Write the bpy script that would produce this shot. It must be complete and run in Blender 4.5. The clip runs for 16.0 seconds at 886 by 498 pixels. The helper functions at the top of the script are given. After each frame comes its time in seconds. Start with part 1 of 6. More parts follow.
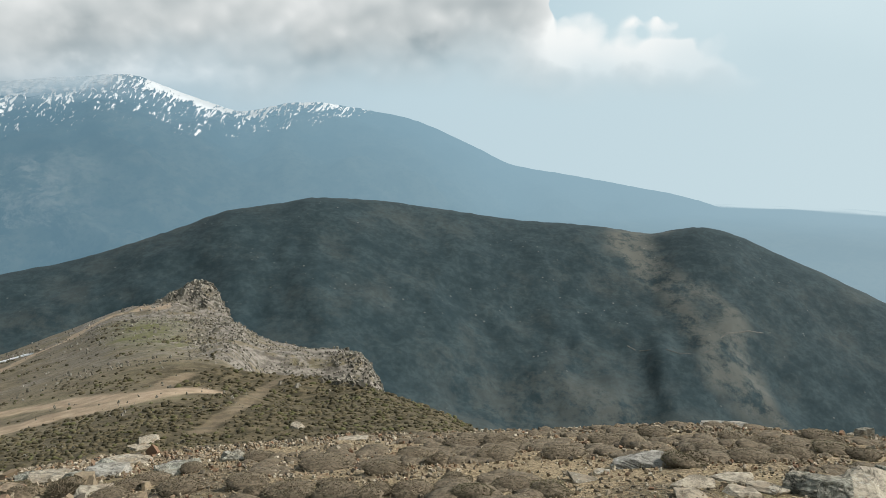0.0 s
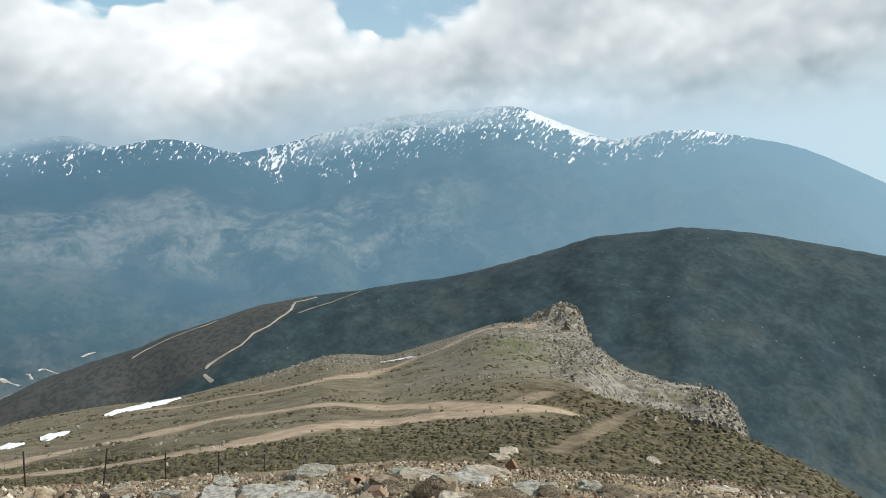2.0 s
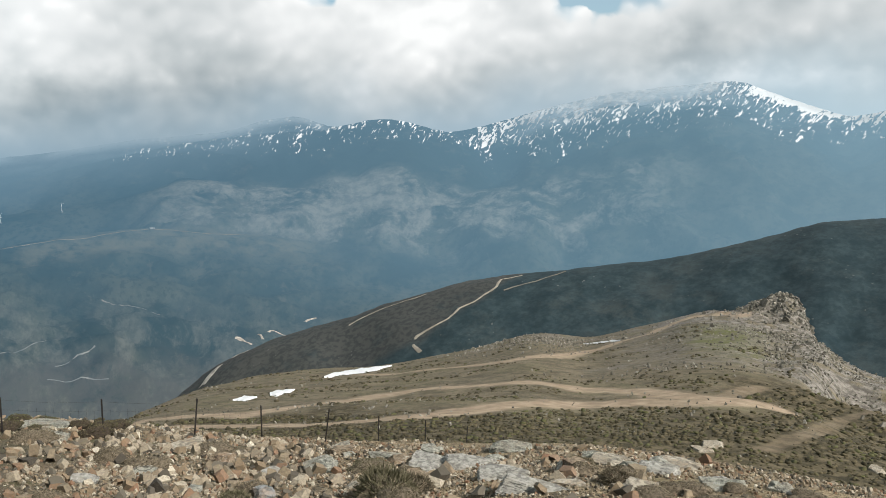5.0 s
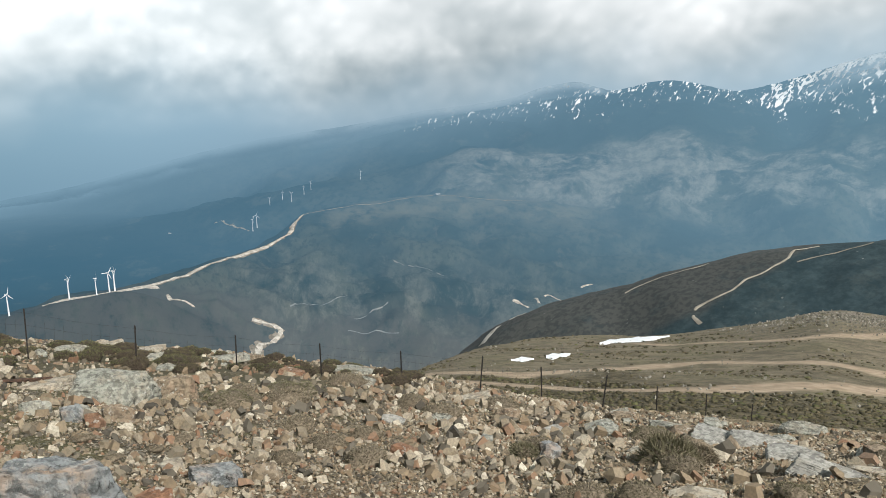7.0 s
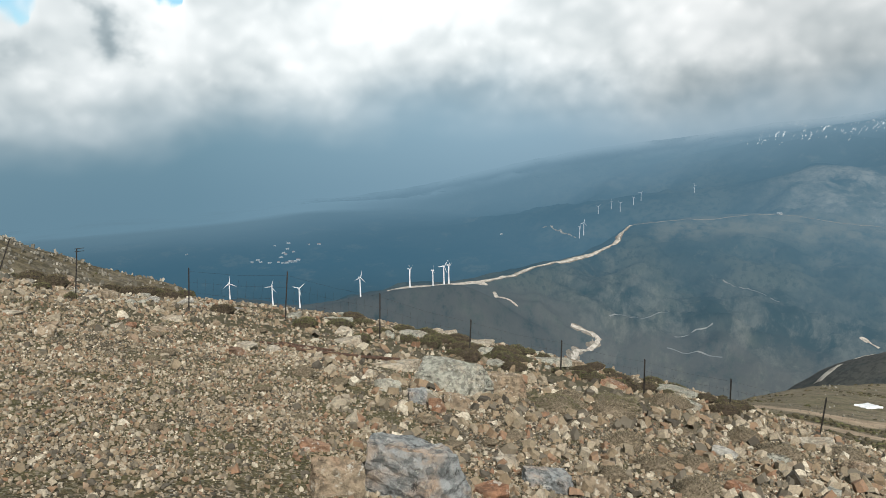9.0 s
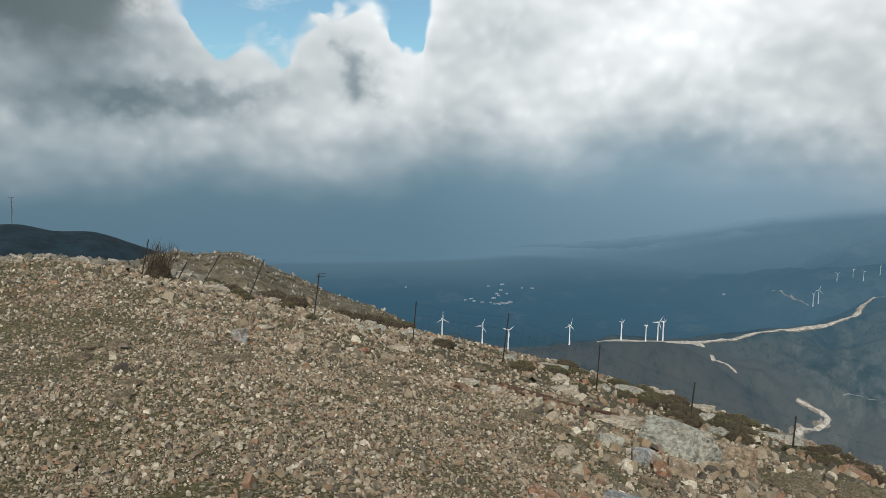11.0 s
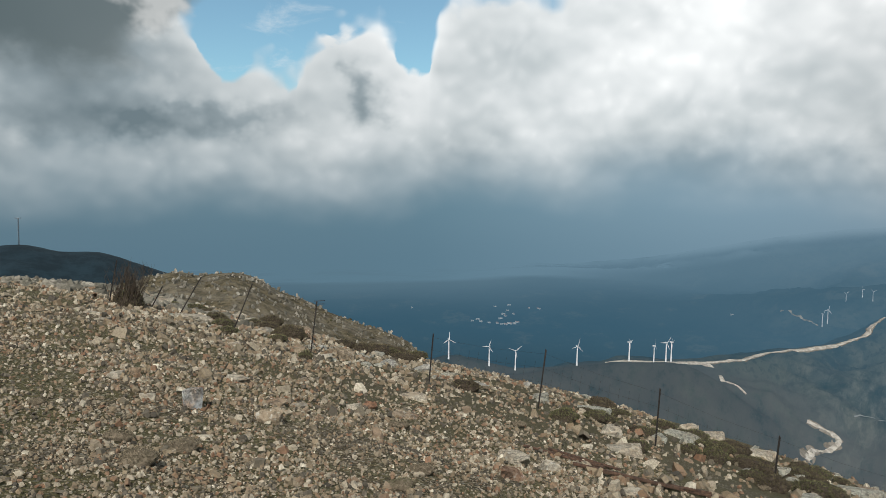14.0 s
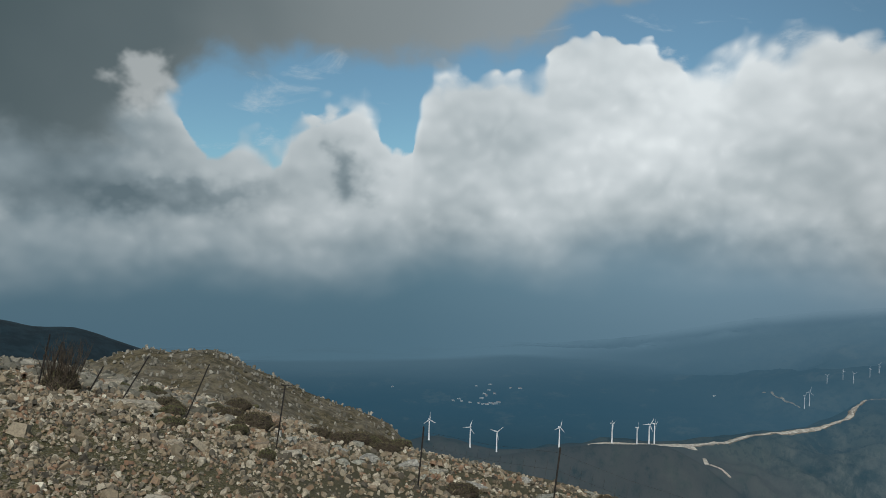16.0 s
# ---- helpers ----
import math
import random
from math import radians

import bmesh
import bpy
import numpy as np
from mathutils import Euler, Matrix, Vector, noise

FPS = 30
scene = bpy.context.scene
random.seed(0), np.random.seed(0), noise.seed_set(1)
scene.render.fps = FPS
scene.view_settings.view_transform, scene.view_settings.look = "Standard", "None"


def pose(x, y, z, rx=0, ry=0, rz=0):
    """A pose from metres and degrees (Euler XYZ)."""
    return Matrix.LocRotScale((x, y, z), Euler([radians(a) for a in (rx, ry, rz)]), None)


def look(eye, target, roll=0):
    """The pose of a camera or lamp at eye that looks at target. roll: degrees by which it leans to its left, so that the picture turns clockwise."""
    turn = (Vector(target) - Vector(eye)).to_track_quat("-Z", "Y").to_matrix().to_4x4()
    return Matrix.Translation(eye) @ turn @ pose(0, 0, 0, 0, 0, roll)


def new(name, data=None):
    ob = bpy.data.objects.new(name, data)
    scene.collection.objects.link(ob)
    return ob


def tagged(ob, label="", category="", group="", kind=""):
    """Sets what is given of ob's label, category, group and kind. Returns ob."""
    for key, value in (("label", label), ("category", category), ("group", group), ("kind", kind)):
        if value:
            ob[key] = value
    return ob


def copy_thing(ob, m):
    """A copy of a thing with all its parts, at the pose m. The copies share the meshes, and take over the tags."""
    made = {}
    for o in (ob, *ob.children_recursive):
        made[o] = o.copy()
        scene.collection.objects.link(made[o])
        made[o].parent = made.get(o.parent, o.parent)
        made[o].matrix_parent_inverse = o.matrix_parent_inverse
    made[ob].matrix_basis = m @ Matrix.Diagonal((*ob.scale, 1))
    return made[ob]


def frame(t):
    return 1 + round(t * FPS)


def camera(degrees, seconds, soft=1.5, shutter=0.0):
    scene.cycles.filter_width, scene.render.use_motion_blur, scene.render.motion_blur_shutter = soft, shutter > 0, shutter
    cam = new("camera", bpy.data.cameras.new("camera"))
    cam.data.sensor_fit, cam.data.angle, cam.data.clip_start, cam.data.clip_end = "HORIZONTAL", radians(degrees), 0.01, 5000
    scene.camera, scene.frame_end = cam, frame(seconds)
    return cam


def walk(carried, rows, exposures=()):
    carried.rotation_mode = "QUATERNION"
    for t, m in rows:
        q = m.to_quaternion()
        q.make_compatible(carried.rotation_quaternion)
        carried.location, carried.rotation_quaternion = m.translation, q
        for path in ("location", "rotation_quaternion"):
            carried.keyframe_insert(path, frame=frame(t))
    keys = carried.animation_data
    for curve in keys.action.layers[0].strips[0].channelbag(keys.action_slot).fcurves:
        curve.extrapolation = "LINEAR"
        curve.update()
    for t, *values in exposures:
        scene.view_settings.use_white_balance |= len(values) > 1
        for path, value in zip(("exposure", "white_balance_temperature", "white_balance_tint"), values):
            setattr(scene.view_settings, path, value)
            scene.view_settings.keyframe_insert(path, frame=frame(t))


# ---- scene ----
cam = camera(57.40, 16.0, soft=0.7)


def eye(x, y, z, tilt, turn, lean):
    """A pose of the carried camera: place, tilt above level, turn to the left and lean, in degrees."""
    return pose(x, y, z, 90 + tilt, 0, turn) @ pose(0, 0, 0, 0, 0, lean)


PATH = [
    (0.0, 0.01, -0.01, 1.65, -9.11, 0.00, 0.53),
    (0.5, -0.03, 0.23, 1.61, -8.36, 6.42, 0.73),
    (1.0, -0.16, 0.44, 1.50, -7.47, 13.61, 0.20),
    (1.5, -0.21, 0.55, 1.47, -7.81, 20.88, 0.44),
    (2.0, -0.18, 0.47, 1.51, -7.34, 25.72, 0.28),
    (2.5, -0.11, 0.33, 1.58, -6.38, 27.35, 0.71),
    (3.0, -0.04, 0.17, 1.65, -6.03, 29.67, 0.73),
    (3.2, -0.03, 0.11, 1.68, -6.17, 30.51, 0.27),
    (5.3, 0.34, -0.21, 1.88, -9.24, 44.17, -0.43),
    (5.5, 0.39, -0.30, 1.91, -9.11, 47.21, -0.70),
    (6.0, 0.49, -0.37, 1.91, -9.62, 52.00, -0.92),
    (6.5, 0.51, -0.44, 1.94, -11.80, 54.94, -1.03),
    (7.0, 0.48, -0.46, 1.95, -10.81, 60.10, -2.53),
    (7.5, 0.38, -0.53, 1.95, -10.09, 63.40, -2.65),
    (8.0, 0.23, -0.57, 1.91, -9.92, 70.16, -1.97),
    (8.5, 0.16, -0.58, 1.91, -9.44, 76.34, -1.56),
    (9.0, 0.33, -0.65, 1.98, -9.34, 83.09, -1.63),
    (9.5, 0.42, -0.75, 2.03, -7.84, 89.35, -0.82),
    (9.7, 0.68, -0.81, 2.14, -6.65, 92.00, -0.10),
    (11.8, -0.52, -1.08, 1.89, -4.87, 100.94, 1.95),
    (12.0, -0.83, -1.20, 1.88, -3.61, 102.33, 2.70),
    (12.5, -1.35, -1.39, 1.84, -1.66, 108.24, 0.65),
    (12.9, -1.81, -1.55, 1.76, -2.22, 103.41, 0.65),
    (13.0, -1.95, -1.59, 1.76, -4.55, 105.43, -1.79),
    (13.5, -2.60, -1.65, 1.74, -7.20, 99.10, -0.76),
    (14.0, -3.30, -1.83, 1.64, -4.62, 98.75, 0.95),
    (14.3, -3.68, -1.90, 1.55, -9.26, 97.51, 0.45),
    (14.5, -4.01, -2.00, 1.57, -3.74, 98.26, -0.24),
    (14.8, -4.32, -2.09, 1.60, -3.67, 107.26, 0.15),
    (15.0, -4.63, -2.19, 1.53, -3.69, 107.47, 1.44),
    (15.5, -5.25, -2.33, 1.49, -3.75, 98.28, 1.31),
    (16.0, -6.09, -2.50, 1.35, 0.93, 97.57, 1.55),
]
walk(cam, [(t, eye(*p)) for t, *p in PATH], [(0.0, 0.0, 6500, 9), (1.0, -0.02, 6350, 9), (1.5, 0.12, 6300, 9), (2.5, 0.15, 6200, 8), (3.0, -0.04, 6150, 8), (5.5, 0.06, 6500, 10), (6.2, 0.04, 6450, 10), (7.0, 0.14, 6350, 9), (8.5, 0.04, 6400, 9), (9.0, 0.04, 6450, 9), (9.7, 0.0, 6400, 9), (12.0, -0.56, 6250, 8), (12.5, -0.6, 6050, 7), (13.0, -0.58, 6150, 8), (13.5, -0.44, 6350, 9), (14.0, -0.34, 6400, 9), (14.5, -0.16, 6450, 9), (15.0, -0.6, 6250, 8), (15.5, -0.54, 6250, 7), (16.0, -0.76, 6150, 6)])


# ---- node helpers ----
class Nodes:
    """Short hand for node trees."""

    def __init__(self, tree):
        self.tree = tree

    def add(self, kind, **values):
        node = self.tree.nodes.new(kind)
        for key, value in values.items():
            setattr(node, key, value)
        return node

    def link(self, a, b):
        self.tree.links.new(a, b)

    def put(self, socket, value):
        if isinstance(value, bpy.types.NodeSocket):
            self.link(value, socket)
        else:
            socket.default_value = value

    def math(self, op, a, b=0.0, c=0.0, clamp=False):
        node = self.add("ShaderNodeMath", operation=op, use_clamp=clamp)
        for i, v in enumerate((a, b, c)):
            self.put(node.inputs[i], v)
        return node.outputs[0]

    def step(self, v, lo, hi, smooth=True):
        """0 below lo, 1 above hi."""
        node = self.add("ShaderNodeMapRange", interpolation_type="SMOOTHSTEP" if smooth else "LINEAR")
        for i, x in enumerate((v, lo, hi, 0.0, 1.0)):
            self.put(node.inputs[i], x)
        return node.outputs[0]

    def mix(self, f, a, b):
        node = self.add("ShaderNodeMix", data_type="RGBA")
        self.put(node.inputs[0], f)
        for i, v in ((6, a), (7, b)):
            self.put(node.inputs[i], (*v, 1.0) if isinstance(v, tuple) and len(v) == 3 else v)
        return node.outputs[2]

    def noise(self, where, scale, detail=4.0, rough=0.55, warp=0.0):
        node = self.add("ShaderNodeTexNoise")
        self.put(node.inputs["Vector"], where)
        node.inputs["Scale"].default_value, node.inputs["Detail"].default_value = scale, detail
        node.inputs["Roughness"].default_value, node.inputs["Distortion"].default_value = rough, warp
        return node.outputs["Fac"]

    def cells(self, where, scale, feature="F1"):
        node = self.add("ShaderNodeTexVoronoi", feature=feature)
        self.put(node.inputs["Vector"], where)
        node.inputs["Scale"].default_value = scale
        return node

    def combine(self, x, y, z):
        node = self.add("ShaderNodeCombineXYZ")
        for i, v in enumerate((x, y, z)):
            self.put(node.inputs[i], v)
        return node.outputs[0]

    def ramp(self, f, stops):
        node = self.add("ShaderNodeValToRGB")
        self.put(node.inputs[0], f)
        band = node.color_ramp.elements
        while len(band) < len(stops):
            band.new(0.5)
        for e, (p, c) in zip(band, stops):
            e.position, e.color = p, (*c, 1.0)
        return node.outputs[0]


# ---- sky and sun ----
SUN_TURN, SUN_HIGH = -84.0, 40.0  # degrees: to the left of +y, above level

world = bpy.data.worlds.new("sky")
scene.world = world
world.use_nodes = True
world.node_tree.nodes.clear()
N = Nodes(world.node_tree)
coord = N.add("ShaderNodeTexCoord").outputs["Generated"]
sky = N.add("ShaderNodeTexSky", sky_type="NISHITA", sun_disc=False)
sky.sun_elevation, sky.sun_rotation = radians(SUN_HIGH), radians(-SUN_TURN)
sky.altitude, sky.air_density, sky.dust_density, sky.ozone_density = 1400, 1.0, 1.5, 1.0
unit = N.add("ShaderNodeVectorMath", operation="NORMALIZE")
N.link(coord, unit.inputs[0])
parts = N.add("ShaderNodeSeparateXYZ")
N.link(unit.outputs[0], parts.inputs[0])
turn = N.math("MULTIPLY", N.math("ARCTAN2", N.math("MULTIPLY", parts.outputs[0], -1.0), parts.outputs[1]), 57.2958)
high = N.math("MULTIPLY", N.math("ARCSINE", parts.outputs[2]), 57.2958)
flat = N.combine(N.math("MULTIPLY", turn, 0.1), N.math("MULTIPLY", high, 0.115), 0.0)
lower = N.combine(N.math("MULTIPLY", turn, 0.1), N.math("ADD", N.math("MULTIPLY", high, 0.115), 0.07), 0.0)
bent = N.math("MULTIPLY", N.math("SUBTRACT", N.noise(flat, 4.2, 3.0, 0.5), 0.5), 5.5)
bent_up = N.math("MULTIPLY", N.math("SUBTRACT", N.noise(N.combine(N.math("ADD", N.math("MULTIPLY", turn, 0.1), 7.3), N.math("MULTIPLY", high, 0.115), 0.0), 4.2, 3.0, 0.5), 0.5), 4.0)
billow = N.noise(flat, 2.0, 5.0, 0.48, 0.2)
soft = N.noise(flat, 1.25, 3.0, 0.40)
soft_up = N.noise(lower, 1.25, 3.0, 0.40)
broad = N.noise(flat, 0.8, 3.0, 0.42)
puffs = N.math("SUBTRACT", 0.33, N.cells(N.combine(N.math("ADD", N.math("MULTIPLY", turn, 0.1), N.math("MULTIPLY", billow, 0.5)), N.math("MULTIPLY", high, 0.12), 0.0), 7.5, "SMOOTH_F1").outputs["Distance"])
compass = N.step(turn, -40.0, 140.0, False)


def profile(pairs):
    """A height in degrees along the compass."""
    shade = N.ramp(compass, [((t + 40) / 180, (e / 30, e / 30, e / 30)) for t, e in pairs])
    return N.math("MULTIPLY", shade, 30.0)


def bump(a, e, wide, tall, weight=1.0):
    """A soft oval hill of the given weight at turn a and height e."""
    da = N.math("DIVIDE", N.math("SUBTRACT", N.math("ADD", turn, bent), a), wide)
    de = N.math("DIVIDE", N.math("SUBTRACT", N.math("ADD", high, bent_up), e), tall)
    d = N.math("ADD", N.math("MULTIPLY", da, da), N.math("MULTIPLY", de, de))
    return N.math("MULTIPLY", N.math("EXPONENT", N.math("MULTIPLY", d, -1.0)), weight)


def total(*values):
    out = values[0]
    for v in values[1:]:
        out = N.math("ADD", out, v)
    return out


# tops of the cloud bank, and the underside of the deck above it
top_a = profile([(-40, 0), (-24, 1.5), (-22.8, 2.0), (-20, 2.4), (-18.5, 4.4), (-15.6, 5.4), (-13.8, 6.3), (-11.9, 6.1), (-11.4, 5.0), (-9.7, 6.3), (-7.6, 6.4), (-7, 8.5), (-4, 16), (10, 22), (22, 12), (23, 10.4), (24.5, 8.5), (26, 7.4),
                 (29, 7.2), (31.6, 7.3), (33, 8.8), (34, 10.2), (37, 10.4), (42.7, 9.6), (44, 9.9), (45, 9.1), (46.4, 8.9), (48.2, 8.3), (49.6, 8.2), (51.6, 9.0), (52.5, 10.0), (55, 14)])
top_b = profile([(60, 17), (66, 14.5), (69, 14.8), (71.2, 14.6), (73.2, 15), (74.5, 14.3), (77, 14.3), (78.4, 13.7), (79.8, 13), (81.7, 14.4), (84.3, 15.8), (86.3, 16.3), (89, 15.7), (90.3, 14.2), (91, 12.9), (95.3, 13.1), (98.5, 12.7),
                 (99.3, 11.4), (99.7, 8), (101, 7.4), (102.4, 9), (103.6, 10.8), (105.2, 10.4), (106.7, 9.9), (108.6, 8.9), (109.2, 7.2), (111.7, 7.6), (112.8, 7.2), (114.3, 7.3), (115.4, 8.6), (117, 12), (120, 24)])
second = N.step(turn, 57.0, 58.0)
tops = N.math("ADD", N.math("MULTIPLY", top_a, N.math("SUBTRACT", 1.0, second)), N.math("MULTIPLY", top_b, second))
under = profile([(-40, 29), (60, 29), (86.5, 18), (91, 15.5), (93.3, 15), (96, 14.4), (99.7, 13.9), (105.3, 14.2), (109.2, 13.9), (113, 13.3), (115.5, 12.1), (118, 9.5), (121, 7.5), (140, 6)])
puffy = N.math("ADD", N.math("MULTIPLY", N.math("SUBTRACT", billow, 0.5), 3.4), N.math("MULTIPLY", puffs, 1.9))
over = N.math("SUBTRACT", N.math("SUBTRACT", high, tops), puffy)
ragged = N.math("ADD", 0.28, N.math("MULTIPLY", N.step(N.noise(flat, 2.6, 2.0, 0.5), 0.42, 0.62), 1.3))
clear = N.step(N.math("DIVIDE", over, ragged), -0.7, 1.0)
deck = N.step(total(high, N.math("MULTIPLY", under, -1.0), N.math("MULTIPLY", N.math("SUBTRACT", billow, 0.5), 7.0)), -1.2, 1.6)
# brightness of the bank: bright heads, grey bellies
relief = N.math("SUBTRACT", soft, soft_up)
near_top = N.math("EXPONENT", N.math("MULTIPLY", N.math("ABSOLUTE", over), -0.4))
light = total(N.math("MULTIPLY", relief, 1.5), N.math("MULTIPLY", N.math("SUBTRACT", billow, 0.5), 0.30), N.math("MULTIPLY", N.math("SUBTRACT", broad, 0.5), 0.8), N.math("MULTIPLY", near_top, 0.30), N.math("MULTIPLY", puffs, 0.22), 0.56,
              bump(80, 8.5, 20, 6.0, 0.27), bump(46, 5.0, 9, 3.5, 0.18), bump(38.5, 6.0, 6, 3.0, 0.16), bump(104.9, 7.2, 1.0, 1.1, -0.36), bump(104.0, 5.2, 1.3, 1.3, -0.46), bump(113.4, 4.0, 4.0, 0.9, -0.30), bump(119, 3.8, 2.2, 1.0, -0.25), bump(124, 7.0, 6, 3.0, -0.36), bump(123, 3.6, 8, 1.3, -0.22),
              bump(12.5, 4.0, 5, 1.6, -0.06), bump(25, 4.8, 2.2, 1.3, -0.1), bump(14, 7.0, 16, 4.0, 0.16), bump(13, 6.2, 4, 2, -0.05), bump(20, 2.6, 9, 0.8, 0.32), bump(-12, 4.8, 8, 1.6, 0.36), bump(70, 1.0, 14, 1.8, -0.22), bump(118, 11.3, 1.8, 1.2, 0.5), bump(1.5, 4.8, 1.6, 1.0, -0.2),
              bump(23, 5.0, 3.0, 1.4, -0.12), bump(8, 4.4, 4, 1.2, -0.04), bump(110, 1.5, 14, 1.2, -0.1))
cloud = N.ramp(light, [(0.0, (0.16, 0.21, 0.235)), (0.3, (0.31, 0.365, 0.39)), (0.6, (0.56, 0.60, 0.61)), (0.85, (0.79, 0.81, 0.81)), (1.0, (0.96, 0.97, 0.96))])
dark_deck = N.ramp(N.math("ADD", N.step(turn, 90.0, 130.0, False), N.math("MULTIPLY", N.math("SUBTRACT", broad, 0.5), 0.5)), [(0.0, (0.34, 0.37, 0.38)), (0.45, (0.28, 0.31, 0.315)), (0.75, (0.15, 0.185, 0.195)), (1.0, (0.105, 0.14, 0.15))])
# the murk under the cloud base, paler towards the sun
murk = N.ramp(compass, [(0.0, (0.60, 0.73, 0.78)), (0.24, (0.52, 0.66, 0.73)), (0.42, (0.36, 0.49, 0.58)), (0.6, (0.25, 0.36, 0.44)), (0.78, (0.135, 0.232, 0.292)), (1.0, (0.13, 0.205, 0.248))])
base = profile([(-40, 6), (-22, 5.5), (-14, 4.0), (-4, 4.2), (3, 3.6), (18, 3.2), (31, 2.2), (40, 0.8), (47, 1.2), (56, 0.6), (66, 0.0), (80, 1.2), (98, 0.8), (105, 0.0), (126, 0.0)])
above = N.step(total(high, N.math("MULTIPLY", base, -1.0), N.math("MULTIPLY", N.math("SUBTRACT", soft, 0.5), 5.0)), -3.2, 3.4)
blue = N.add("ShaderNodeVectorMath", operation="MULTIPLY")
N.link(sky.outputs[0], blue.inputs[0])
blue.inputs[1].default_value = (0.072, 0.098, 0.094)
veil = N.mix(N.math("ADD", 0.10, N.math("MULTIPLY", N.step(turn, 70.0, 30.0), 0.30)), blue.outputs[0], (0.62, 0.72, 0.78))
wisps = N.step(N.noise(N.combine(N.math("MULTIPLY", turn, 0.08), N.math("MULTIPLY", high, 0.2), 0.7), 2.2, 7.0, 0.6, 0.6), 0.56, 0.78)
veil = N.mix(N.math("MULTIPLY", wisps, 0.55), veil, (0.74, 0.79, 0.82))
pale = N.mix(N.step(turn, 10.0, -22.0), veil, (0.64, 0.77, 0.82))
dome = N.mix(clear, cloud, pale)
dome = N.mix(deck, dome, dark_deck)
scrap = N.step(total(bump(118.4, 11.4, 2.9, 1.7), N.math("MULTIPLY", N.math("SUBTRACT", billow, 0.5), 1.6)), 0.35, 0.9)
dome = N.mix(N.math("MULTIPLY", scrap, 0.8), dome, (0.60, 0.61, 0.60))
deep_murk = N.mix(N.math("MULTIPLY", N.math("MULTIPLY", N.step(high, 0.5, -6.0), N.step(turn, 45.0, 75.0)), 0.42), murk, (0.075, 0.15, 0.215))
dome = N.mix(above, deep_murk, dome)
ground_glow = N.step(high, -9.0, -14.0)
dome = N.mix(ground_glow, dome, (0.14, 0.14, 0.13))
stronger = N.add("ShaderNodeVectorMath", operation="SCALE")
N.link(dome, stronger.inputs[0])
N.put(stronger.inputs["Scale"], total(1.0, N.math("MULTIPLY", N.step(turn, 58.0, 82.0), 0.36), N.math("MULTIPLY", N.step(turn, 88.0, 108.0), -0.1)))
dome = stronger.outputs[0]
back = N.add("ShaderNodeBackground")
N.link(dome, back.inputs[0])
back.inputs[1].default_value = 1.0
N.link(back.outputs[0], N.add("ShaderNodeOutputWorld").inputs[0])

sun = new("sun", bpy.data.lights.new("sun", "SUN"))
sun.data.energy, sun.data.angle, sun.data.color = 5.0, radians(0.8), (1.0, 0.94, 0.86)
sun_way = Vector((-math.sin(radians(SUN_TURN)) * math.cos(radians(SUN_HIGH)), math.cos(radians(SUN_TURN)) * math.cos(radians(SUN_HIGH)), math.sin(radians(SUN_HIGH))))
sun.matrix_world = look(sun_way * 100, (0, 0, 0))


# ---- lie of the land ----
def hashed(ix, iy, seed):
    h = (ix.astype(np.int64) * 374761393 + iy.astype(np.int64) * 668265263 + seed * 1442695041) & 0xFFFFFFFF
    h = ((h ^ (h >> 13)) * 1274126177) & 0xFFFFFFFF
    return (h ^ (h >> 16)) & 0xFFFFFFFF


def wave(x, y, seed=0):
    """Gradient noise, about -0.7 to 0.7."""
    ix, iy = np.floor(x), np.floor(y)
    fx, fy = x - ix, y - iy
    ux, uy = fx * fx * fx * (fx * (fx * 6 - 15) + 10), fy * fy * fy * (fy * (fy * 6 - 15) + 10)

    def corner(dx, dy):
        a = hashed(ix + dx, iy + dy, seed) * (2 * np.pi / 4294967296.0)
        return np.cos(a) * (fx - dx) + np.sin(a) * (fy - dy)

    low = corner(0, 0) * (1 - ux) + corner(1, 0) * ux
    top = corner(0, 1) * (1 - ux) + corner(1, 1) * ux
    return low * (1 - uy) + top * uy


def rough(x, y, size, octaves=4, seed=0, gain=0.5):
    out, amp, f = 0.0, 1.0, 1.0 / size
    for i in range(octaves):
        out = out + amp * wave(x * f + 17.3 * i, y * f - 9.1 * i, seed + i)
        amp, f = amp * gain, f * 2.03
    return out


def ridged(x, y, size, octaves=4, seed=0):
    out, amp, f = 0.0, 1.0, 1.0 / size
    for i in range(octaves):
        out = out + amp * (0.5 - 2.0 * np.abs(wave(x * f + 31.7 * i, y * f + 5.3 * i, seed + i)))
        amp, f = amp * 0.5, f * 2.07
    return out


def ramp01(v, lo, hi):
    t = np.clip((v - lo) / (hi - lo), 0, 1)
    return t * t * (3 - 2 * t)


def along(a, pairs):
    """A smooth value along the compass, from a few (turn, value) pairs."""
    xs, ys = [p[0] for p in pairs], [p[1] for p in pairs]
    out = 0.0
    for d, w in ((-0.8, 0.25), (0.0, 0.5), (0.8, 0.25)):
        out = out + w * np.interp(a + d, xs, ys)
    return out


def both(a, b, k):
    """The higher of two, with a rounded joint."""
    h = np.clip(0.5 + 0.5 * (a - b) / k, 0, 1)
    return b + (a - b) * h + k * h * (1 - h)


EYE = 1.65
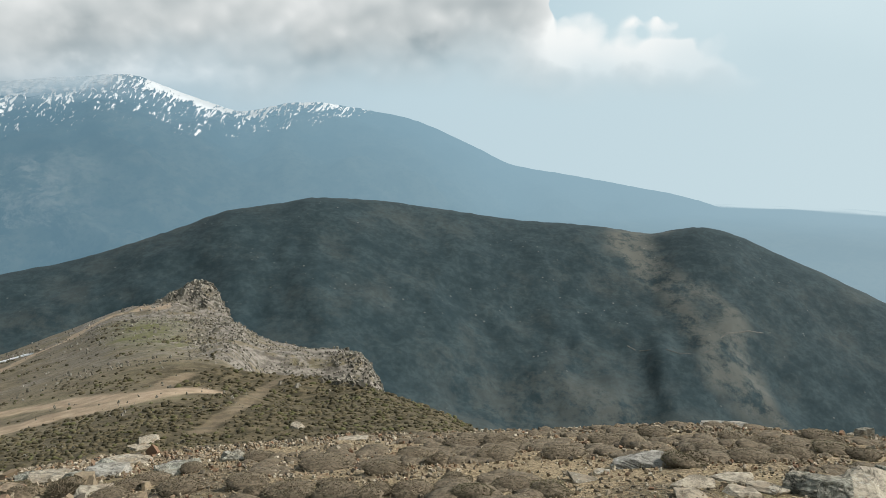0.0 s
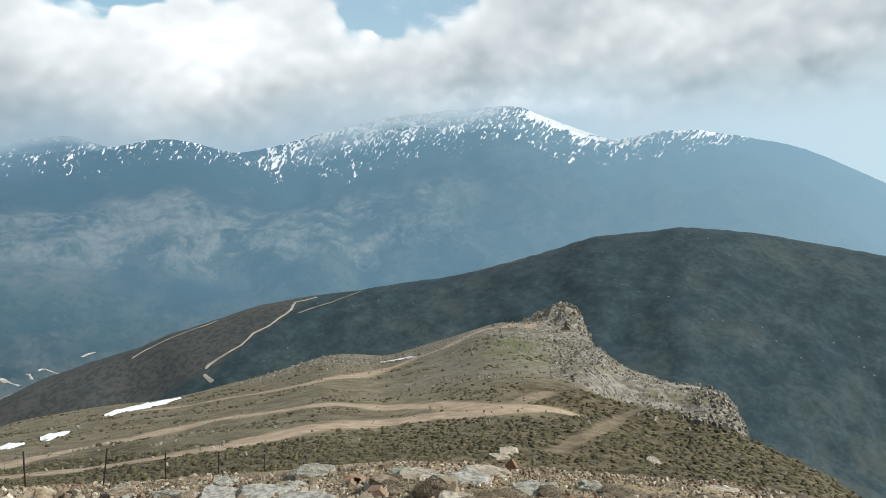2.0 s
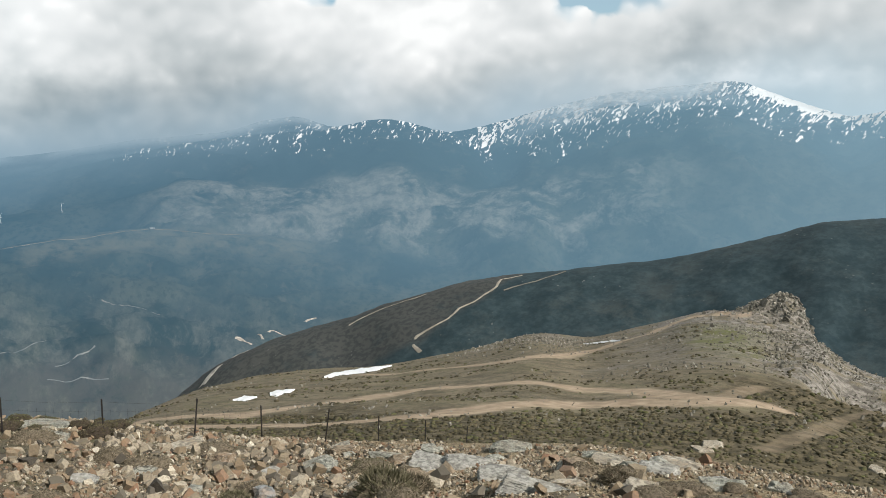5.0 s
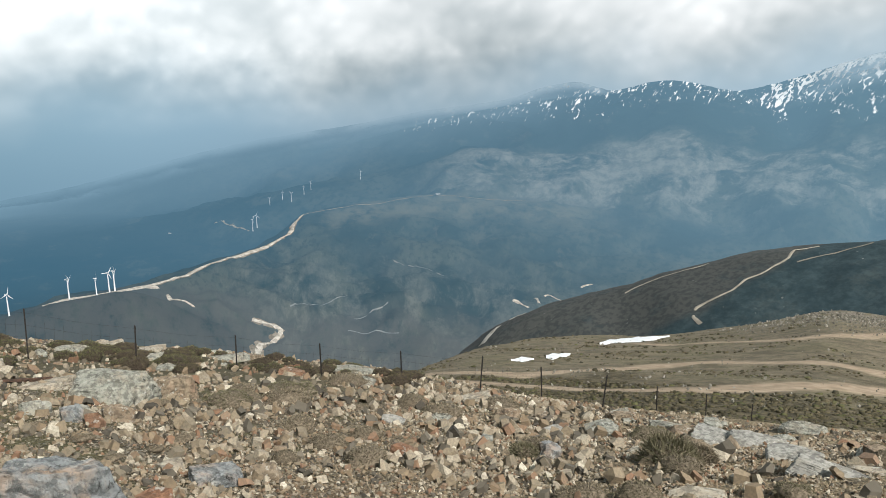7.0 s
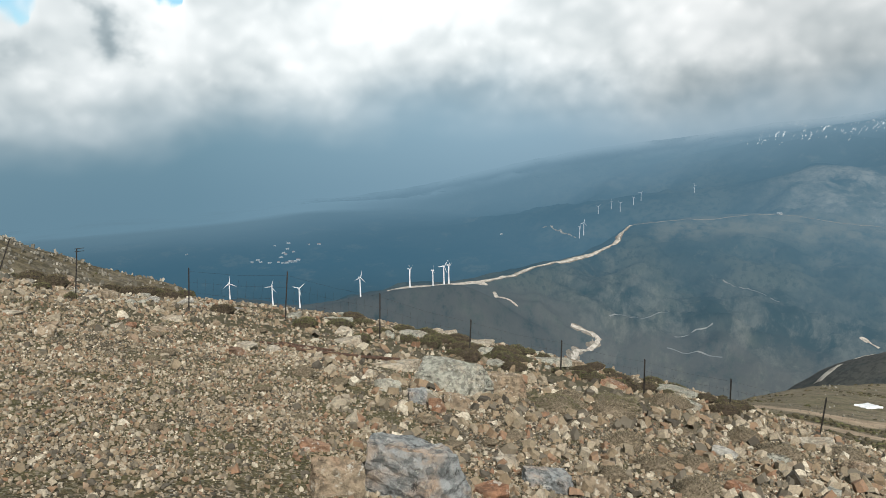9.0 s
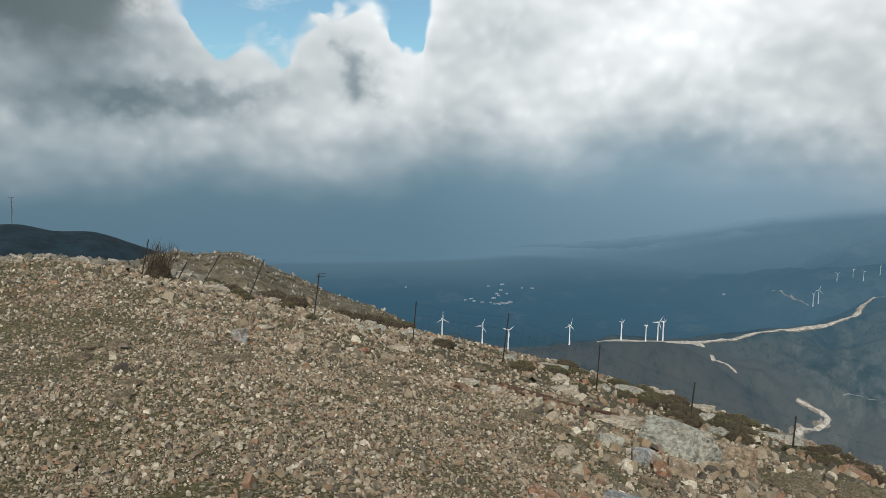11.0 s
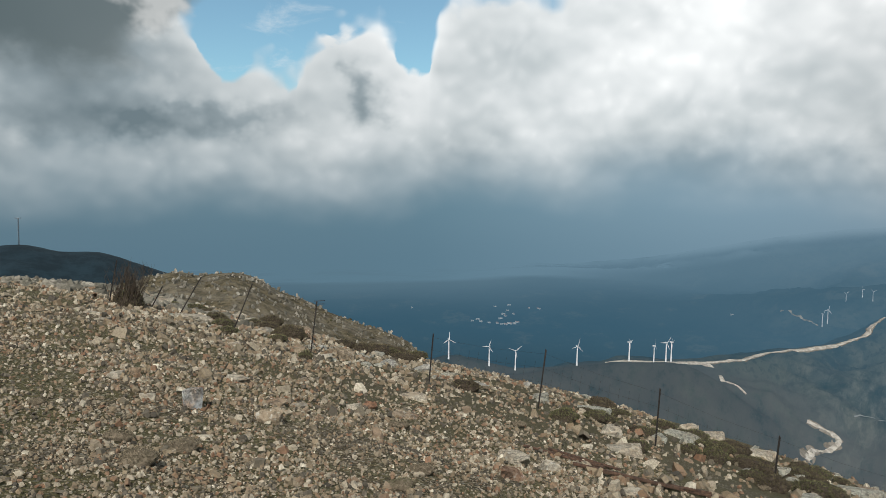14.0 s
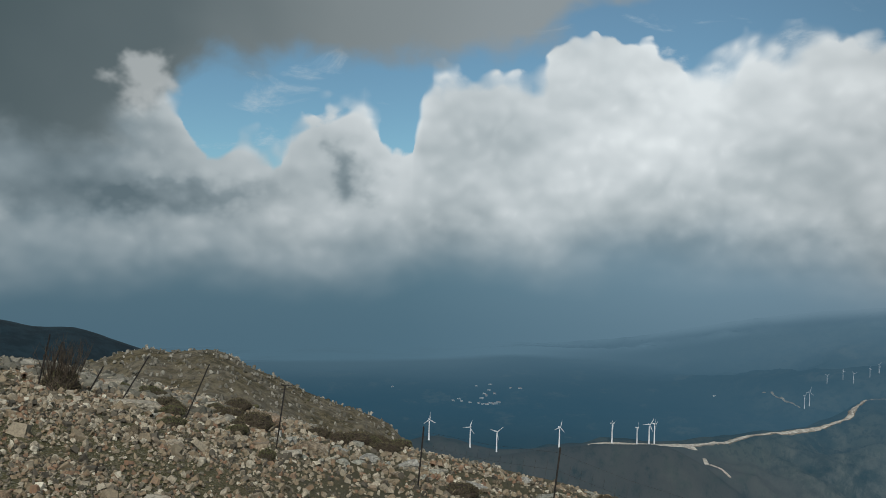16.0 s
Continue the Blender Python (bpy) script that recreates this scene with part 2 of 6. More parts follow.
# the summit's brow: how far below level its edge is seen, and how far off it is
BROW = [(-180, -9), (-90, -15), (-45, -18.5), (-30, -19.6), (-20, -20.2), (-9, -21.5), (0, -22), (15, -22.3), (30, -22), (40, -22.3), (47, -22.2), (55, -21.2), (60, -20.2), (66, -18.8),
        (72, -17.7), (78, -16.3), (84, -15.1), (92, -13.3), (98, -12.2), (105, -10.9), (112, -8.9), (120, -6.8), (126, -5.9), (134, -6.0), (150, -7), (180, -9)]
BROW_FAR = [(-180, 30), (-30, 14), (0, 14), (27, 17), (47, 24), (60, 36), (72, 43), (84, 45), (92, 41), (98, 36), (112, 37), (126, 39), (180, 30)]
# the saddle below, with the tracks, and its far rim
RIM = [(-40, -33), (-10, -28), (-3, -21.8), (0, -19.9), (3, -18.2), (4.3, -17.4), (6.2, -16.4), (8.8, -16.3), (12.9, -15.4), (15, -13.8), (19.5, -12.8), (22.7, -12.8), (25, -13.6), (30, -15), (34, -14.7),
       (38.5, -15.9), (44, -16.9), (51, -17.35), (56.5, -17.6), (59, -18.1), (62, -19.1), (66, -20.8), (80, -30)]
RIM_FAR = [(-10, 80), (0, 85), (6, 130), (13, 175), (17, 230), (25, 250), (35, 230), (45, 210), (55, 170), (62, 110), (80, 90)]
# the dark hill across the gap
HILL = [(-100, -60), (-80, -30), (-60, -24), (-45, -17), (-29.3, -11.2), (-25.3, -9.6), (-21.8, -8.2), (-19.6, -7.3), (-18.1, -7.05), (-16.3, -7.3), (-14.5, -7.8), (-10.6, -7.3), (-4.6, -7.0), (-0.6, -6.45),
        (2.6, -5.95), (5.8, -5.65), (9.3, -5.45), (11.3, -5.9), (15.1, -6.3), (17.7, -7.3), (21, -8.3), (25.2, -9.35), (29, -9.95), (34.6, -10.7), (38.5, -11.25), (43.3, -12.5), (47.4, -13.9),
        (53.2, -15.3), (56.5, -16.7), (60, -19), (66, -30), (75, -60)]
HILL_FAR = [(-60, 1050), (-30, 1020), (-18, 980), (0, 900), (9, 860), (20, 820), (30, 800), (45, 800), (57, 820), (75, 800)]
# the wind-farm ridge and the hill with the hut
FARM = [(20, -12), (35, -10.5), (46, -8.8), (54, -7.55), (57.5, -7.3), (60.3, -6.95), (63, -7.1), (67, -7.4), (69.8, -7.75), (70.7, -8.4), (72, -9.5), (76.8, -10.75), (81.7, -11.8), (86, -12.0),
        (89.4, -12.5), (91.2, -12.8), (93.5, -12.95), (95.4, -12.6), (98.3, -12.2), (101, -13), (112, -16), (125, -19)]
FARM_FAR = [(20, 3000), (54, 2950), (60, 2900), (67, 2750), (70, 2600), (72, 2350), (77, 2050), (82, 1850), (90, 1800), (100, 1750), (125, 1700)]
# pale broken slopes in front of the high range
CLIFF = [(0, -12), (20, -10), (28, -7.5), (34, -4.4), (41, -5.2), (49, -4.6), (54, -4.3), (58, -3.8), (63, -5.2), (70, -6.0), (80, -7.5), (95, -9)]
# the high range
RANGE = [(-60, -3), (-40, -3.2), (-28.8, -6.0), (-24.8, -7.1), (-23.4, -7.3), (-19.9, -5.9), (-16.2, -4.95), (-10.5, -4.05), (-4.6, -3.1), (-1.8, -1.7), (1.8, -0.1), (5, 0.55), (7.7, 0.95), (10.4, 1.1), (12, 0.7),
         (14, 0.3), (17.4, 1.5), (20.9, 2.75), (24.4, 2.45), (29, 2.0), (33, 1.05), (37, -0.1), (40, -0.7), (43.2, 0.2), (44.7, 0.3), (48.3, -0.35), (50.1, 0.5), (52.5, 0.25), (55.2, -0.6),
         (61.2, -1.1), (65.7, -1.8), (72.6, -2.5), (77, -3.3), (85, -4.9), (93, -5.75), (98.8, -6.8), (110, -7.3), (140, -7.4)]
FLOOR = -520.0


def tan(deg):
    return np.tan(np.radians(deg))


def crest(a, r, pairs, far, front, behind, soft):
    """A ridge at distance far(turn), seen at the heights given, with its two slopes."""
    top = EYE + far * tan(along(a, pairs))
    d = r - far
    run = np.sqrt(d * d + soft * soft) - soft
    return top - np.where(d < 0, front, behind) * run, np.abs(d)


def near_land(x, y, r, a):
    """The summit, the hummock and the saddle."""
    # summit
    r1, te = along(a, BROW_FAR), tan(along(a, BROW))
    c = EYE / r1 ** 2
    s = te + 2 * EYE / r1
    r2 = np.maximum((0.55 + s) / (2 * c), r1)
    rr = np.minimum(r, r2)
    z = s * rr - c * rr * rr - 0.55 * np.maximum(r - r2, 0)
    z = z + np.minimum(r / 12, 1) * 0.16 * rough(x, y, 5.0, 4, 3) + 0.03 * rough(x, y, 0.7, 3, 8)
    # brown hummock beyond the summit's shoulder
    hum = [(88, -60), (96, -17), (101.7, -10.9), (106.6, -9.2), (108.9, -8.0), (111.3, -6.9), (112.5, -6.3), (114, -6.1), (115.6, -6.4), (117.3, -6.0), (119, -6.5), (124, -8), (135, -9), (150, -14), (170, -60)]
    h, d = crest(a, r, hum, 112.0, 0.16, 0.5, 4.0)
    z = both(z, h + 0.7 * rough(x, y, 9, 4, 12), 1.0)
    # saddle
    rim, far = along(a, RIM), along(a, RIM_FAR)
    u = np.log(r / 45.0) / np.log(far / 45.0)
    g = np.where(u < 1, u * (1.7 - 0.7 * u), 1.0)
    lift = np.where(g < 0, np.maximum(rim + 22.6, 4.0), rim + 22.6)
    h = EYE + r * tan(np.clip(-22.6 + lift * g, -60, 0)) - 0.6 * np.maximum(r - far, 0) * ramp01(r - far, -6, 30)
    h = h - 30 * ramp01(r, 38, 12)
    wild = ramp01(a, 24, 12)
    h = h + (0.35 + 1.0 * wild) * rough(x, y, 16, 5, 21) * np.clip(r / 90, 0.3, 1) + 0.9 * ramp01(rough(x, y, 60, 2, 31), 0.1, 0.5)
    # the hollow behind the heath mound
    edge = np.interp(a, [0, 5, 8, 12], [70, 74, 80, 85])
    h = h - 6.0 * ramp01(r, edge, edge + 16) * ramp01(r, 134, 114) * ramp01(a, 16, 11.5)
    # the crag on the rim
    cx, cy = x + 225 * math.sin(radians(16.55)), y - 225 * math.cos(radians(16.55))
    q = np.abs(np.hypot(cx, cy) + 1.8 * rough(x, y, 9, 4, 41))
    h = h + 6.6 * np.exp(-(q / 8.8) ** 2.4) + 2.2 * ramp01(q, 26, 6) + 1.5 * ramp01(q, 30, 12) * ridged(x, y, 8, 4, 43)
    z = both(z, h, 1.5)
    return z


def middle_land(x, y, r, a, z):
    """The dark hill and the hill with the mast."""
    # dark hill
    far = along(a, HILL_FAR)
    h, d = crest(a, r, HILL, far, 0.43, 0.5, 25.0)
    worn = 1 - np.exp(-d / 90.0)
    h = h + worn * (13 * ridged(x, y, 300, 5, 51) + 8 * ridged(x, y, 95, 3, 53)) + 1.5 * worn * ridged(x, y, 34, 3, 55) + 1.2 * rough(x, y, 14, 3, 57)
    z = both(z, h, 10.0)
    # hill with the mast
    mast = [(96, -60), (105, -16), (113, -8), (117.9, -6.2), (119.8, -5.5), (121.8, -4.75), (124.2, -4.8), (126, -4.2), (127.7, -4.3), (129.8, -4.6), (132.1, -4.85), (134.3, -5.05), (142, -6), (155, -12), (170, -60)]
    h, d = crest(a, r, mast, 850.0, 0.3, 0.5, 20.0)
    z = both(z, h + (1 - np.exp(-d / 60)) * 9 * ridged(x, y, 150, 4, 61), 8.0)
    return z


def far_land(x, y, r, a, z):
    """Valley, wind-farm ridge and mountains."""
    # wind-farm ridge
    far = along(a, FARM_FAR)
    h, d = crest(a, r, FARM, far, 0.16, 0.35, 40.0)
    worn = 1 - np.exp(-d / 160.0)
    z = both(z, h + worn * (40 * ridged(x, y, 420, 5, 71) + 10 * ridged(x, y, 130, 3, 73)), 20.0)
    spur = [(60, -60), (70, -20), (73.5, -17.2), (74.3, -16.0), (77.9, -14.2), (79.4, -13.0), (81.7, -11.95), (86, -12.15), (89.4, -12.6), (91.2, -12.9), (96, -14), (110, -17), (125, -40)]
    h, d = crest(a, r, spur, 1640.0, 0.24, 0.35, 30.0)
    z = both(z, h + (1 - np.exp(-d / 120.0)) * 16 * ridged(x, y, 200, 4, 76), 8.0)
    # pale slopes, high range, valley floor
    h, d = crest(a, r, CLIFF, 3550.0, 0.3, 0.2, 60.0)
    z = both(z, h + (1 - np.exp(-d / 200.0)) * 70 * ridged(x, y, 420, 5, 81), 30.0)
    hump = [(24, -30), (31, -8), (35.1, -3.7), (37, -1.9), (39.9, -0.8), (43.2, 0.15), (44.7, 0.2), (48.3, -0.5), (53.5, -0.75), (58, -1.3), (64, -2.6), (72, -4.5), (82, -8), (95, -30)]
    h, d = crest(a, r, hump, 4150.0, 0.45, 0.6, 20.0)
    z = both(z, h + (1 - np.exp(-d / 120.0)) * 55 * ridged(x, y, 420, 6, 86), 12.0)
    h, d = crest(a, r, RANGE, 4500.0, 0.42, 0.6, 20.0)
    z = both(z, h + (1 - np.exp(-d / 150.0)) * 75 * ridged(x, y, 520, 6, 91) + 5 * rough(x, y, 60, 3, 95), 25.0)
    low = FLOOR + 14 * rough(x, y, 500, 4, 99) + 60 * ramp01(r, 2500, 4800) * ramp01(a, 104, 90)
    return both(z, low, 20.0)


def height(x, y):
    """The ground's height at places x, y (arrays)."""
    x, y = np.atleast_1d(np.asarray(x, float)), np.atleast_1d(np.asarray(y, float))
    r = np.maximum(np.hypot(x, y), 1e-3)
    a = np.degrees(np.arctan2(-x, y))
    z = -0.55 * r
    for reach, land in ((r < 330, near_land), (r > 170, middle_land), (r > 800, far_land)):
        if reach.any():
            p = (x[reach], y[reach], r[reach], a[reach])
            z[reach] = land(*p) if land is near_land else land(*p, z[reach])
    return z


def ground_z(x, y):
    return float(height(np.array([x]), np.array([y]))[0])


# ---- materials ----
def material(name, make, gloss=0.9, bump=None):
    """A node material. make(n, where) returns colour and, where bump is given, the relief's height."""
    mat = bpy.data.materials.new(name)
    mat.use_nodes = True
    mat.node_tree.nodes.clear()
    n = Nodes(mat.node_tree)
    where = n.add("ShaderNodeNewGeometry").outputs["Position"]
    colour, relief = make(n, where)
    shade = n.add("ShaderNodeBsdfPrincipled")
    n.put(shade.inputs["Base Color"], colour)
    shade.inputs["Roughness"].default_value = gloss
    shade.inputs["Specular IOR Level"].default_value = 0.25
    if bump:
        node = n.add("ShaderNodeBump")
        node.inputs["Strength"].default_value, node.inputs["Distance"].default_value = bump
        n.put(node.inputs["Height"], relief)
        n.link(node.outputs[0], shade.inputs["Normal"])
    n.link(shade.outputs[0], n.add("ShaderNodeOutputMaterial").inputs[0])
    return mat


def attribute(n, name):
    return n.add("ShaderNodeAttribute", attribute_name=name).outputs["Fac"]


def make_ground(n, w):
    # gravel of the summit
    cell = n.cells(w, 24.0)
    chip = n.add("ShaderNodeSeparateColor")
    n.link(cell.outputs["Color"], chip.inputs[0])
    stone = n.ramp(chip.outputs[0], [(0.0, (0.035, 0.031, 0.022)), (0.3, (0.11, 0.092, 0.064)), (0.6, (0.24, 0.21, 0.155)), (0.8, (0.20, 0.195, 0.17)), (0.9, (0.20, 0.13, 0.085)), (1.0, (0.50, 0.46, 0.38))])
    fine = n.noise(w, 26.0, 6.0, 0.75)
    soil = n.mix(n.step(fine, 0.38, 0.62), (0.022, 0.018, 0.010), (0.115, 0.088, 0.050))
    gravel = n.mix(n.step(cell.outputs["Distance"], 0.62, 0.30), soil, stone)
    grit = n.cells(w, 62.0)
    speck = n.add("ShaderNodeSeparateColor")
    n.link(grit.outputs["Color"], speck.inputs[0])
    gravel = n.mix(n.math("MULTIPLY", n.step(grit.outputs["Distance"], 0.50, 0.30), n.step(speck.outputs[0], 0.76, 0.82)), gravel, n.ramp(speck.outputs[1], [(0.0, (0.22, 0.18, 0.125)), (0.7, (0.42, 0.35, 0.255)), (1.0, (0.66, 0.59, 0.47))]))
    gravel = n.mix(n.math("MULTIPLY", n.step(attribute(n, "mossy"), 0.5, 0.0), 0.5), gravel, n.mix(n.step(fine, 0.42, 0.60), (0.034, 0.026, 0.015), (0.35, 0.275, 0.172)))
    golden = n.mix(n.step(fine, 0.42, 0.62), (0.15, 0.112, 0.064), (0.50, 0.40, 0.255))
    gravel = n.mix(n.math("MULTIPLY", attribute(n, "sandy"), 0.75), gravel, golden)
    rust = n.step(n.noise(w, 0.22, 4.0, 0.6), 0.56, 0.68)
    gravel = n.mix(n.math("MULTIPLY", rust, 0.22), gravel, (0.24, 0.135, 0.08))
    moss = n.math("MULTIPLY", n.step(n.math("ADD", n.noise(w, 0.55, 6.0, 0.68), n.math("MULTIPLY", attribute(n, "mossy"), 0.13)), 0.53, 0.66), n.step(fine, 0.36, 0.56))
    gravel = n.mix(n.math("MULTIPLY", moss, 0.68), gravel, (0.085, 0.082, 0.030))
    # turf and heath of the saddle
    tuft = n.step(n.noise(w, 1.7, 4.0, 0.7), 0.50, 0.60)
    turf = n.mix(n.step(n.noise(w, 0.30, 9.0, 0.78), 0.38, 0.62), (0.104, 0.087, 0.056), (0.210, 0.176, 0.120))
    turf = n.mix(n.math("MULTIPLY", attribute(n, "green"), n.step(n.noise(w, 0.3, 4.0), 0.2, 0.5)), turf, (0.118, 0.120, 0.045))
    turf = n.mix(n.math("MULTIPLY", tuft, 0.5), turf, (0.072, 0.064, 0.036))
    heath = n.mix(n.step(n.noise(w, 0.9, 5.0, 0.7), 0.40, 0.62), (0.046, 0.039, 0.021), (0.135, 0.110, 0.066))
    gravel = n.mix(n.math("MULTIPLY", attribute(n, "turfy"), n.step(n.noise(w, 1.3, 5.0, 0.7), 0.30, 0.52)), gravel, n.mix(fine, (0.040, 0.037, 0.019), (0.105, 0.092, 0.052)))
    turf = n.mix(attribute(n, "heath"), turf, heath)
    scree = n.mix(n.step(n.noise(w, 0.7, 6.0, 0.75), 0.40, 0.62), (0.105, 0.095, 0.080), (0.275, 0.252, 0.220))
    turf = n.mix(n.math("MULTIPLY", attribute(n, "scree"), n.step(n.noise(w, 0.16, 6.0, 0.72), 0.38, 0.56)), turf, scree)
    bare = n.mix(n.step(n.noise(w, 0.8, 4.0, 0.6), 0.35, 0.65), (0.33, 0.248, 0.172), (0.44, 0.345, 0.248))
    turf = n.mix(attribute(n, "track"), turf, bare)
    # scrub of the dark hill, with cloud shadow and blue haze painted into its colour
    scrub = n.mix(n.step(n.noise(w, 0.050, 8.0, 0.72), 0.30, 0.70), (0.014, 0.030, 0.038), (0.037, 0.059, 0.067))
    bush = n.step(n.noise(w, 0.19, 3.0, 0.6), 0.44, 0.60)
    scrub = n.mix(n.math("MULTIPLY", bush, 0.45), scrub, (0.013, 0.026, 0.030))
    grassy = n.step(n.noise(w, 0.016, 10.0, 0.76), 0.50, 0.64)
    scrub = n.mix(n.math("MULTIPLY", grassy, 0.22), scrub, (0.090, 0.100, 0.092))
    # browner sunlit spur, outside the cloud shadow painted on the hill
    lit_heath = n.mix(bush, (0.060, 0.063, 0.060), (0.037, 0.043, 0.043))
    scrub = n.mix(n.math("MULTIPLY", attribute(n, "spur"), n.step(n.noise(w, 0.03, 6.0, 0.7), 0.22, 0.5)), scrub, lit_heath)
    # sunlit strip painted pale on the hill, along with drier patches
    scrub = n.mix(n.math("MULTIPLY", attribute(n, "dry"), n.step(n.noise(w, 0.035, 9.0, 0.76), 0.40, 0.56)), scrub, (0.138, 0.138, 0.120))
    spots = n.cells(w, 0.26)
    pick = n.add("ShaderNodeSeparateColor")
    n.link(spots.outputs["Color"], pick.inputs[0])
    rocks = n.math("MULTIPLY", n.step(spots.outputs["Distance"], 0.30, 0.16), n.math("MULTIPLY", n.step(pick.outputs[0], 0.88, 0.92), n.step(n.noise(w, 0.015, 4.0), 0.50, 0.66)))
    scrub = n.mix(n.math("MULTIPLY", rocks, 0.6), scrub, (0.24, 0.235, 0.22))
    # shade of the hill with the mast, painted in as near-black blue
    scrub = n.mix(attribute(n, "mast_hill_shade"), scrub, n.mix(n.step(n.noise(w, 0.06, 6.0, 0.7), 0.4, 0.6), (0.006, 0.016, 0.024), (0.012, 0.028, 0.040)))
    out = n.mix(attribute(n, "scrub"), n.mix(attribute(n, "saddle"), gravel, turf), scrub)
    relief = n.math("ADD", n.math("MULTIPLY", cell.outputs["Distance"], -0.6), fine)
    return out, relief


def make_distance(n, w):
    """Far slopes: woodland, a painted cloud shadow, grass, bare rock, and snow near the summits."""
    parts = n.add("ShaderNodeSeparateXYZ")
    n.link(w, parts.inputs[0])
    x, y, z = parts.outputs
    far = n.math("SQRT", n.math("ADD", n.math("MULTIPLY", x, x), n.math("MULTIPLY", y, y)))
    round_ = n.math("ARCTAN2", x, y)
    p = n.combine(n.math("MULTIPLY", round_, 2500.0), n.math("MULTIPLY", far, 0.42), z)
    wood = n.mix(n.step(n.noise(p, 0.0065, 8.0, 0.64), 0.38, 0.62), (0.020, 0.031, 0.030), (0.066, 0.072, 0.058))
    bush = n.step(n.noise(p, 0.06, 3.0, 0.6), 0.50, 0.62)
    wood = n.mix(n.math("MULTIPLY", bush, 0.6), wood, (0.013, 0.021, 0.020))
    field = n.step(n.noise(p, 0.007, 9.0, 0.74, 0.5), 0.56, 0.62)
    wood = n.mix(n.math("MULTIPLY", field, 0.34), wood, (0.125, 0.118, 0.092))
    wood = n.mix(n.math("MULTIPLY", attribute(n, "grass"), n.step(n.noise(p, 0.016, 6.0, 0.7), 0.34, 0.60)), wood, (0.165, 0.148, 0.105))
    # dark woodland, and a cloud shadow painted in the same colour
    wood = n.mix(n.math("MULTIPLY", attribute(n, "woods_and_shadow"), n.step(n.noise(p, 0.008, 9.0, 0.74), 0.40, 0.47)), wood, (0.016, 0.028, 0.028))
    pale = n.math("MULTIPLY", attribute(n, "pale"), n.step(n.noise(p, 0.0060, 10.0, 0.76, 0.4), 0.44, 0.56))
    wood = n.mix(pale, wood, n.mix(n.step(n.noise(p, 0.04, 5.0, 0.7), 0.36, 0.62), (0.13, 0.126, 0.11), (0.25, 0.24, 0.21)))
    wood = n.mix(n.math("MULTIPLY", attribute(n, "brown"), n.step(n.noise(p, 0.03, 7.0, 0.74), 0.28, 0.56)), wood, (0.080, 0.075, 0.068))
    skew = n.combine(n.math("SUBTRACT", n.math("MULTIPLY", round_, 4400.0), n.math("MULTIPLY", z, 0.5)), n.math("MULTIPLY", z, 0.62), 0.0)
    streak = n.math("ADD", n.noise(skew, 0.060, 6.0, 0.66, 0.5), n.math("MULTIPLY", n.math("SUBTRACT", n.noise(skew, 0.014, 3.0, 0.6), 0.5), 0.42))
    deep = attribute(n, "snowy")
    snow = n.math("MULTIPLY", n.step(n.math("ADD", streak, n.math("MULTIPLY", deep, 0.17)), 0.635, 0.69), n.step(deep, 0.0, 0.08))
    return n.mix(snow, wood, (0.84, 0.86, 0.88)), snow


def distance_material():
    """The far country beyond the hills: a backdrop glowing with haze painted as emission."""
    mat = bpy.data.materials.new("far_country")
    mat.use_nodes = True
    mat.node_tree.nodes.clear()
    n = Nodes(mat.node_tree)
    where = n.add("ShaderNodeNewGeometry").outputs["Position"]
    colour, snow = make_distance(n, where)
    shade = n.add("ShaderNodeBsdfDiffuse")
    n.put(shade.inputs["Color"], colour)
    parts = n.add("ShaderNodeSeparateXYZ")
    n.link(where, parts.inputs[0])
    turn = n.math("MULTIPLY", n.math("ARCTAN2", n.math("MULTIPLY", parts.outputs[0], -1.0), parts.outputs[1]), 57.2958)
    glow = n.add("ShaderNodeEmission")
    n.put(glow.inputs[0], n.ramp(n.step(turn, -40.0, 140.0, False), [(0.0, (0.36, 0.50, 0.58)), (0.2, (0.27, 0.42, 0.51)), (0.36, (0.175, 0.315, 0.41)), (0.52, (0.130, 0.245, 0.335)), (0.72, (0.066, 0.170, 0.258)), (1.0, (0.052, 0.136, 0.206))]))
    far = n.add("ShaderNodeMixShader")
    n.put(far.inputs[0], n.math("MULTIPLY", attribute(n, "haze_glow"), n.math("SUBTRACT", 1.0, n.math("MULTIPLY", snow, 0.6))))
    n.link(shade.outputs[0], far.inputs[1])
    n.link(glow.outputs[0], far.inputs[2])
    # haze on the farthest hills: emission painted in the murk's colour
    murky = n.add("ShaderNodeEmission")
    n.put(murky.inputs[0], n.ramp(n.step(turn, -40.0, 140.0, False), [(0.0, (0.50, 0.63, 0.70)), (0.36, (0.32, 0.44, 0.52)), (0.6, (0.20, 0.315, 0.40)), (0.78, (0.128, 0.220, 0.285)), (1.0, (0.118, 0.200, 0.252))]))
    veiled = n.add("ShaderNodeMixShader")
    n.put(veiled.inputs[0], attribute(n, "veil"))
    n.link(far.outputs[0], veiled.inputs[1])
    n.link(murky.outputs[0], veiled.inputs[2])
    # summits turn transparent, so the sky's cloud stands in for mist on them
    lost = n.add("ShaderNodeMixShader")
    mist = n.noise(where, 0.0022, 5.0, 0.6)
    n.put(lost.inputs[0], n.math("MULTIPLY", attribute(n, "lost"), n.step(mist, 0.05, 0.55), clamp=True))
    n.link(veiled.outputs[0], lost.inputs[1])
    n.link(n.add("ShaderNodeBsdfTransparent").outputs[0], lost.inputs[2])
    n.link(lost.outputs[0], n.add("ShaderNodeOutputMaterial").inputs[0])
    return mat


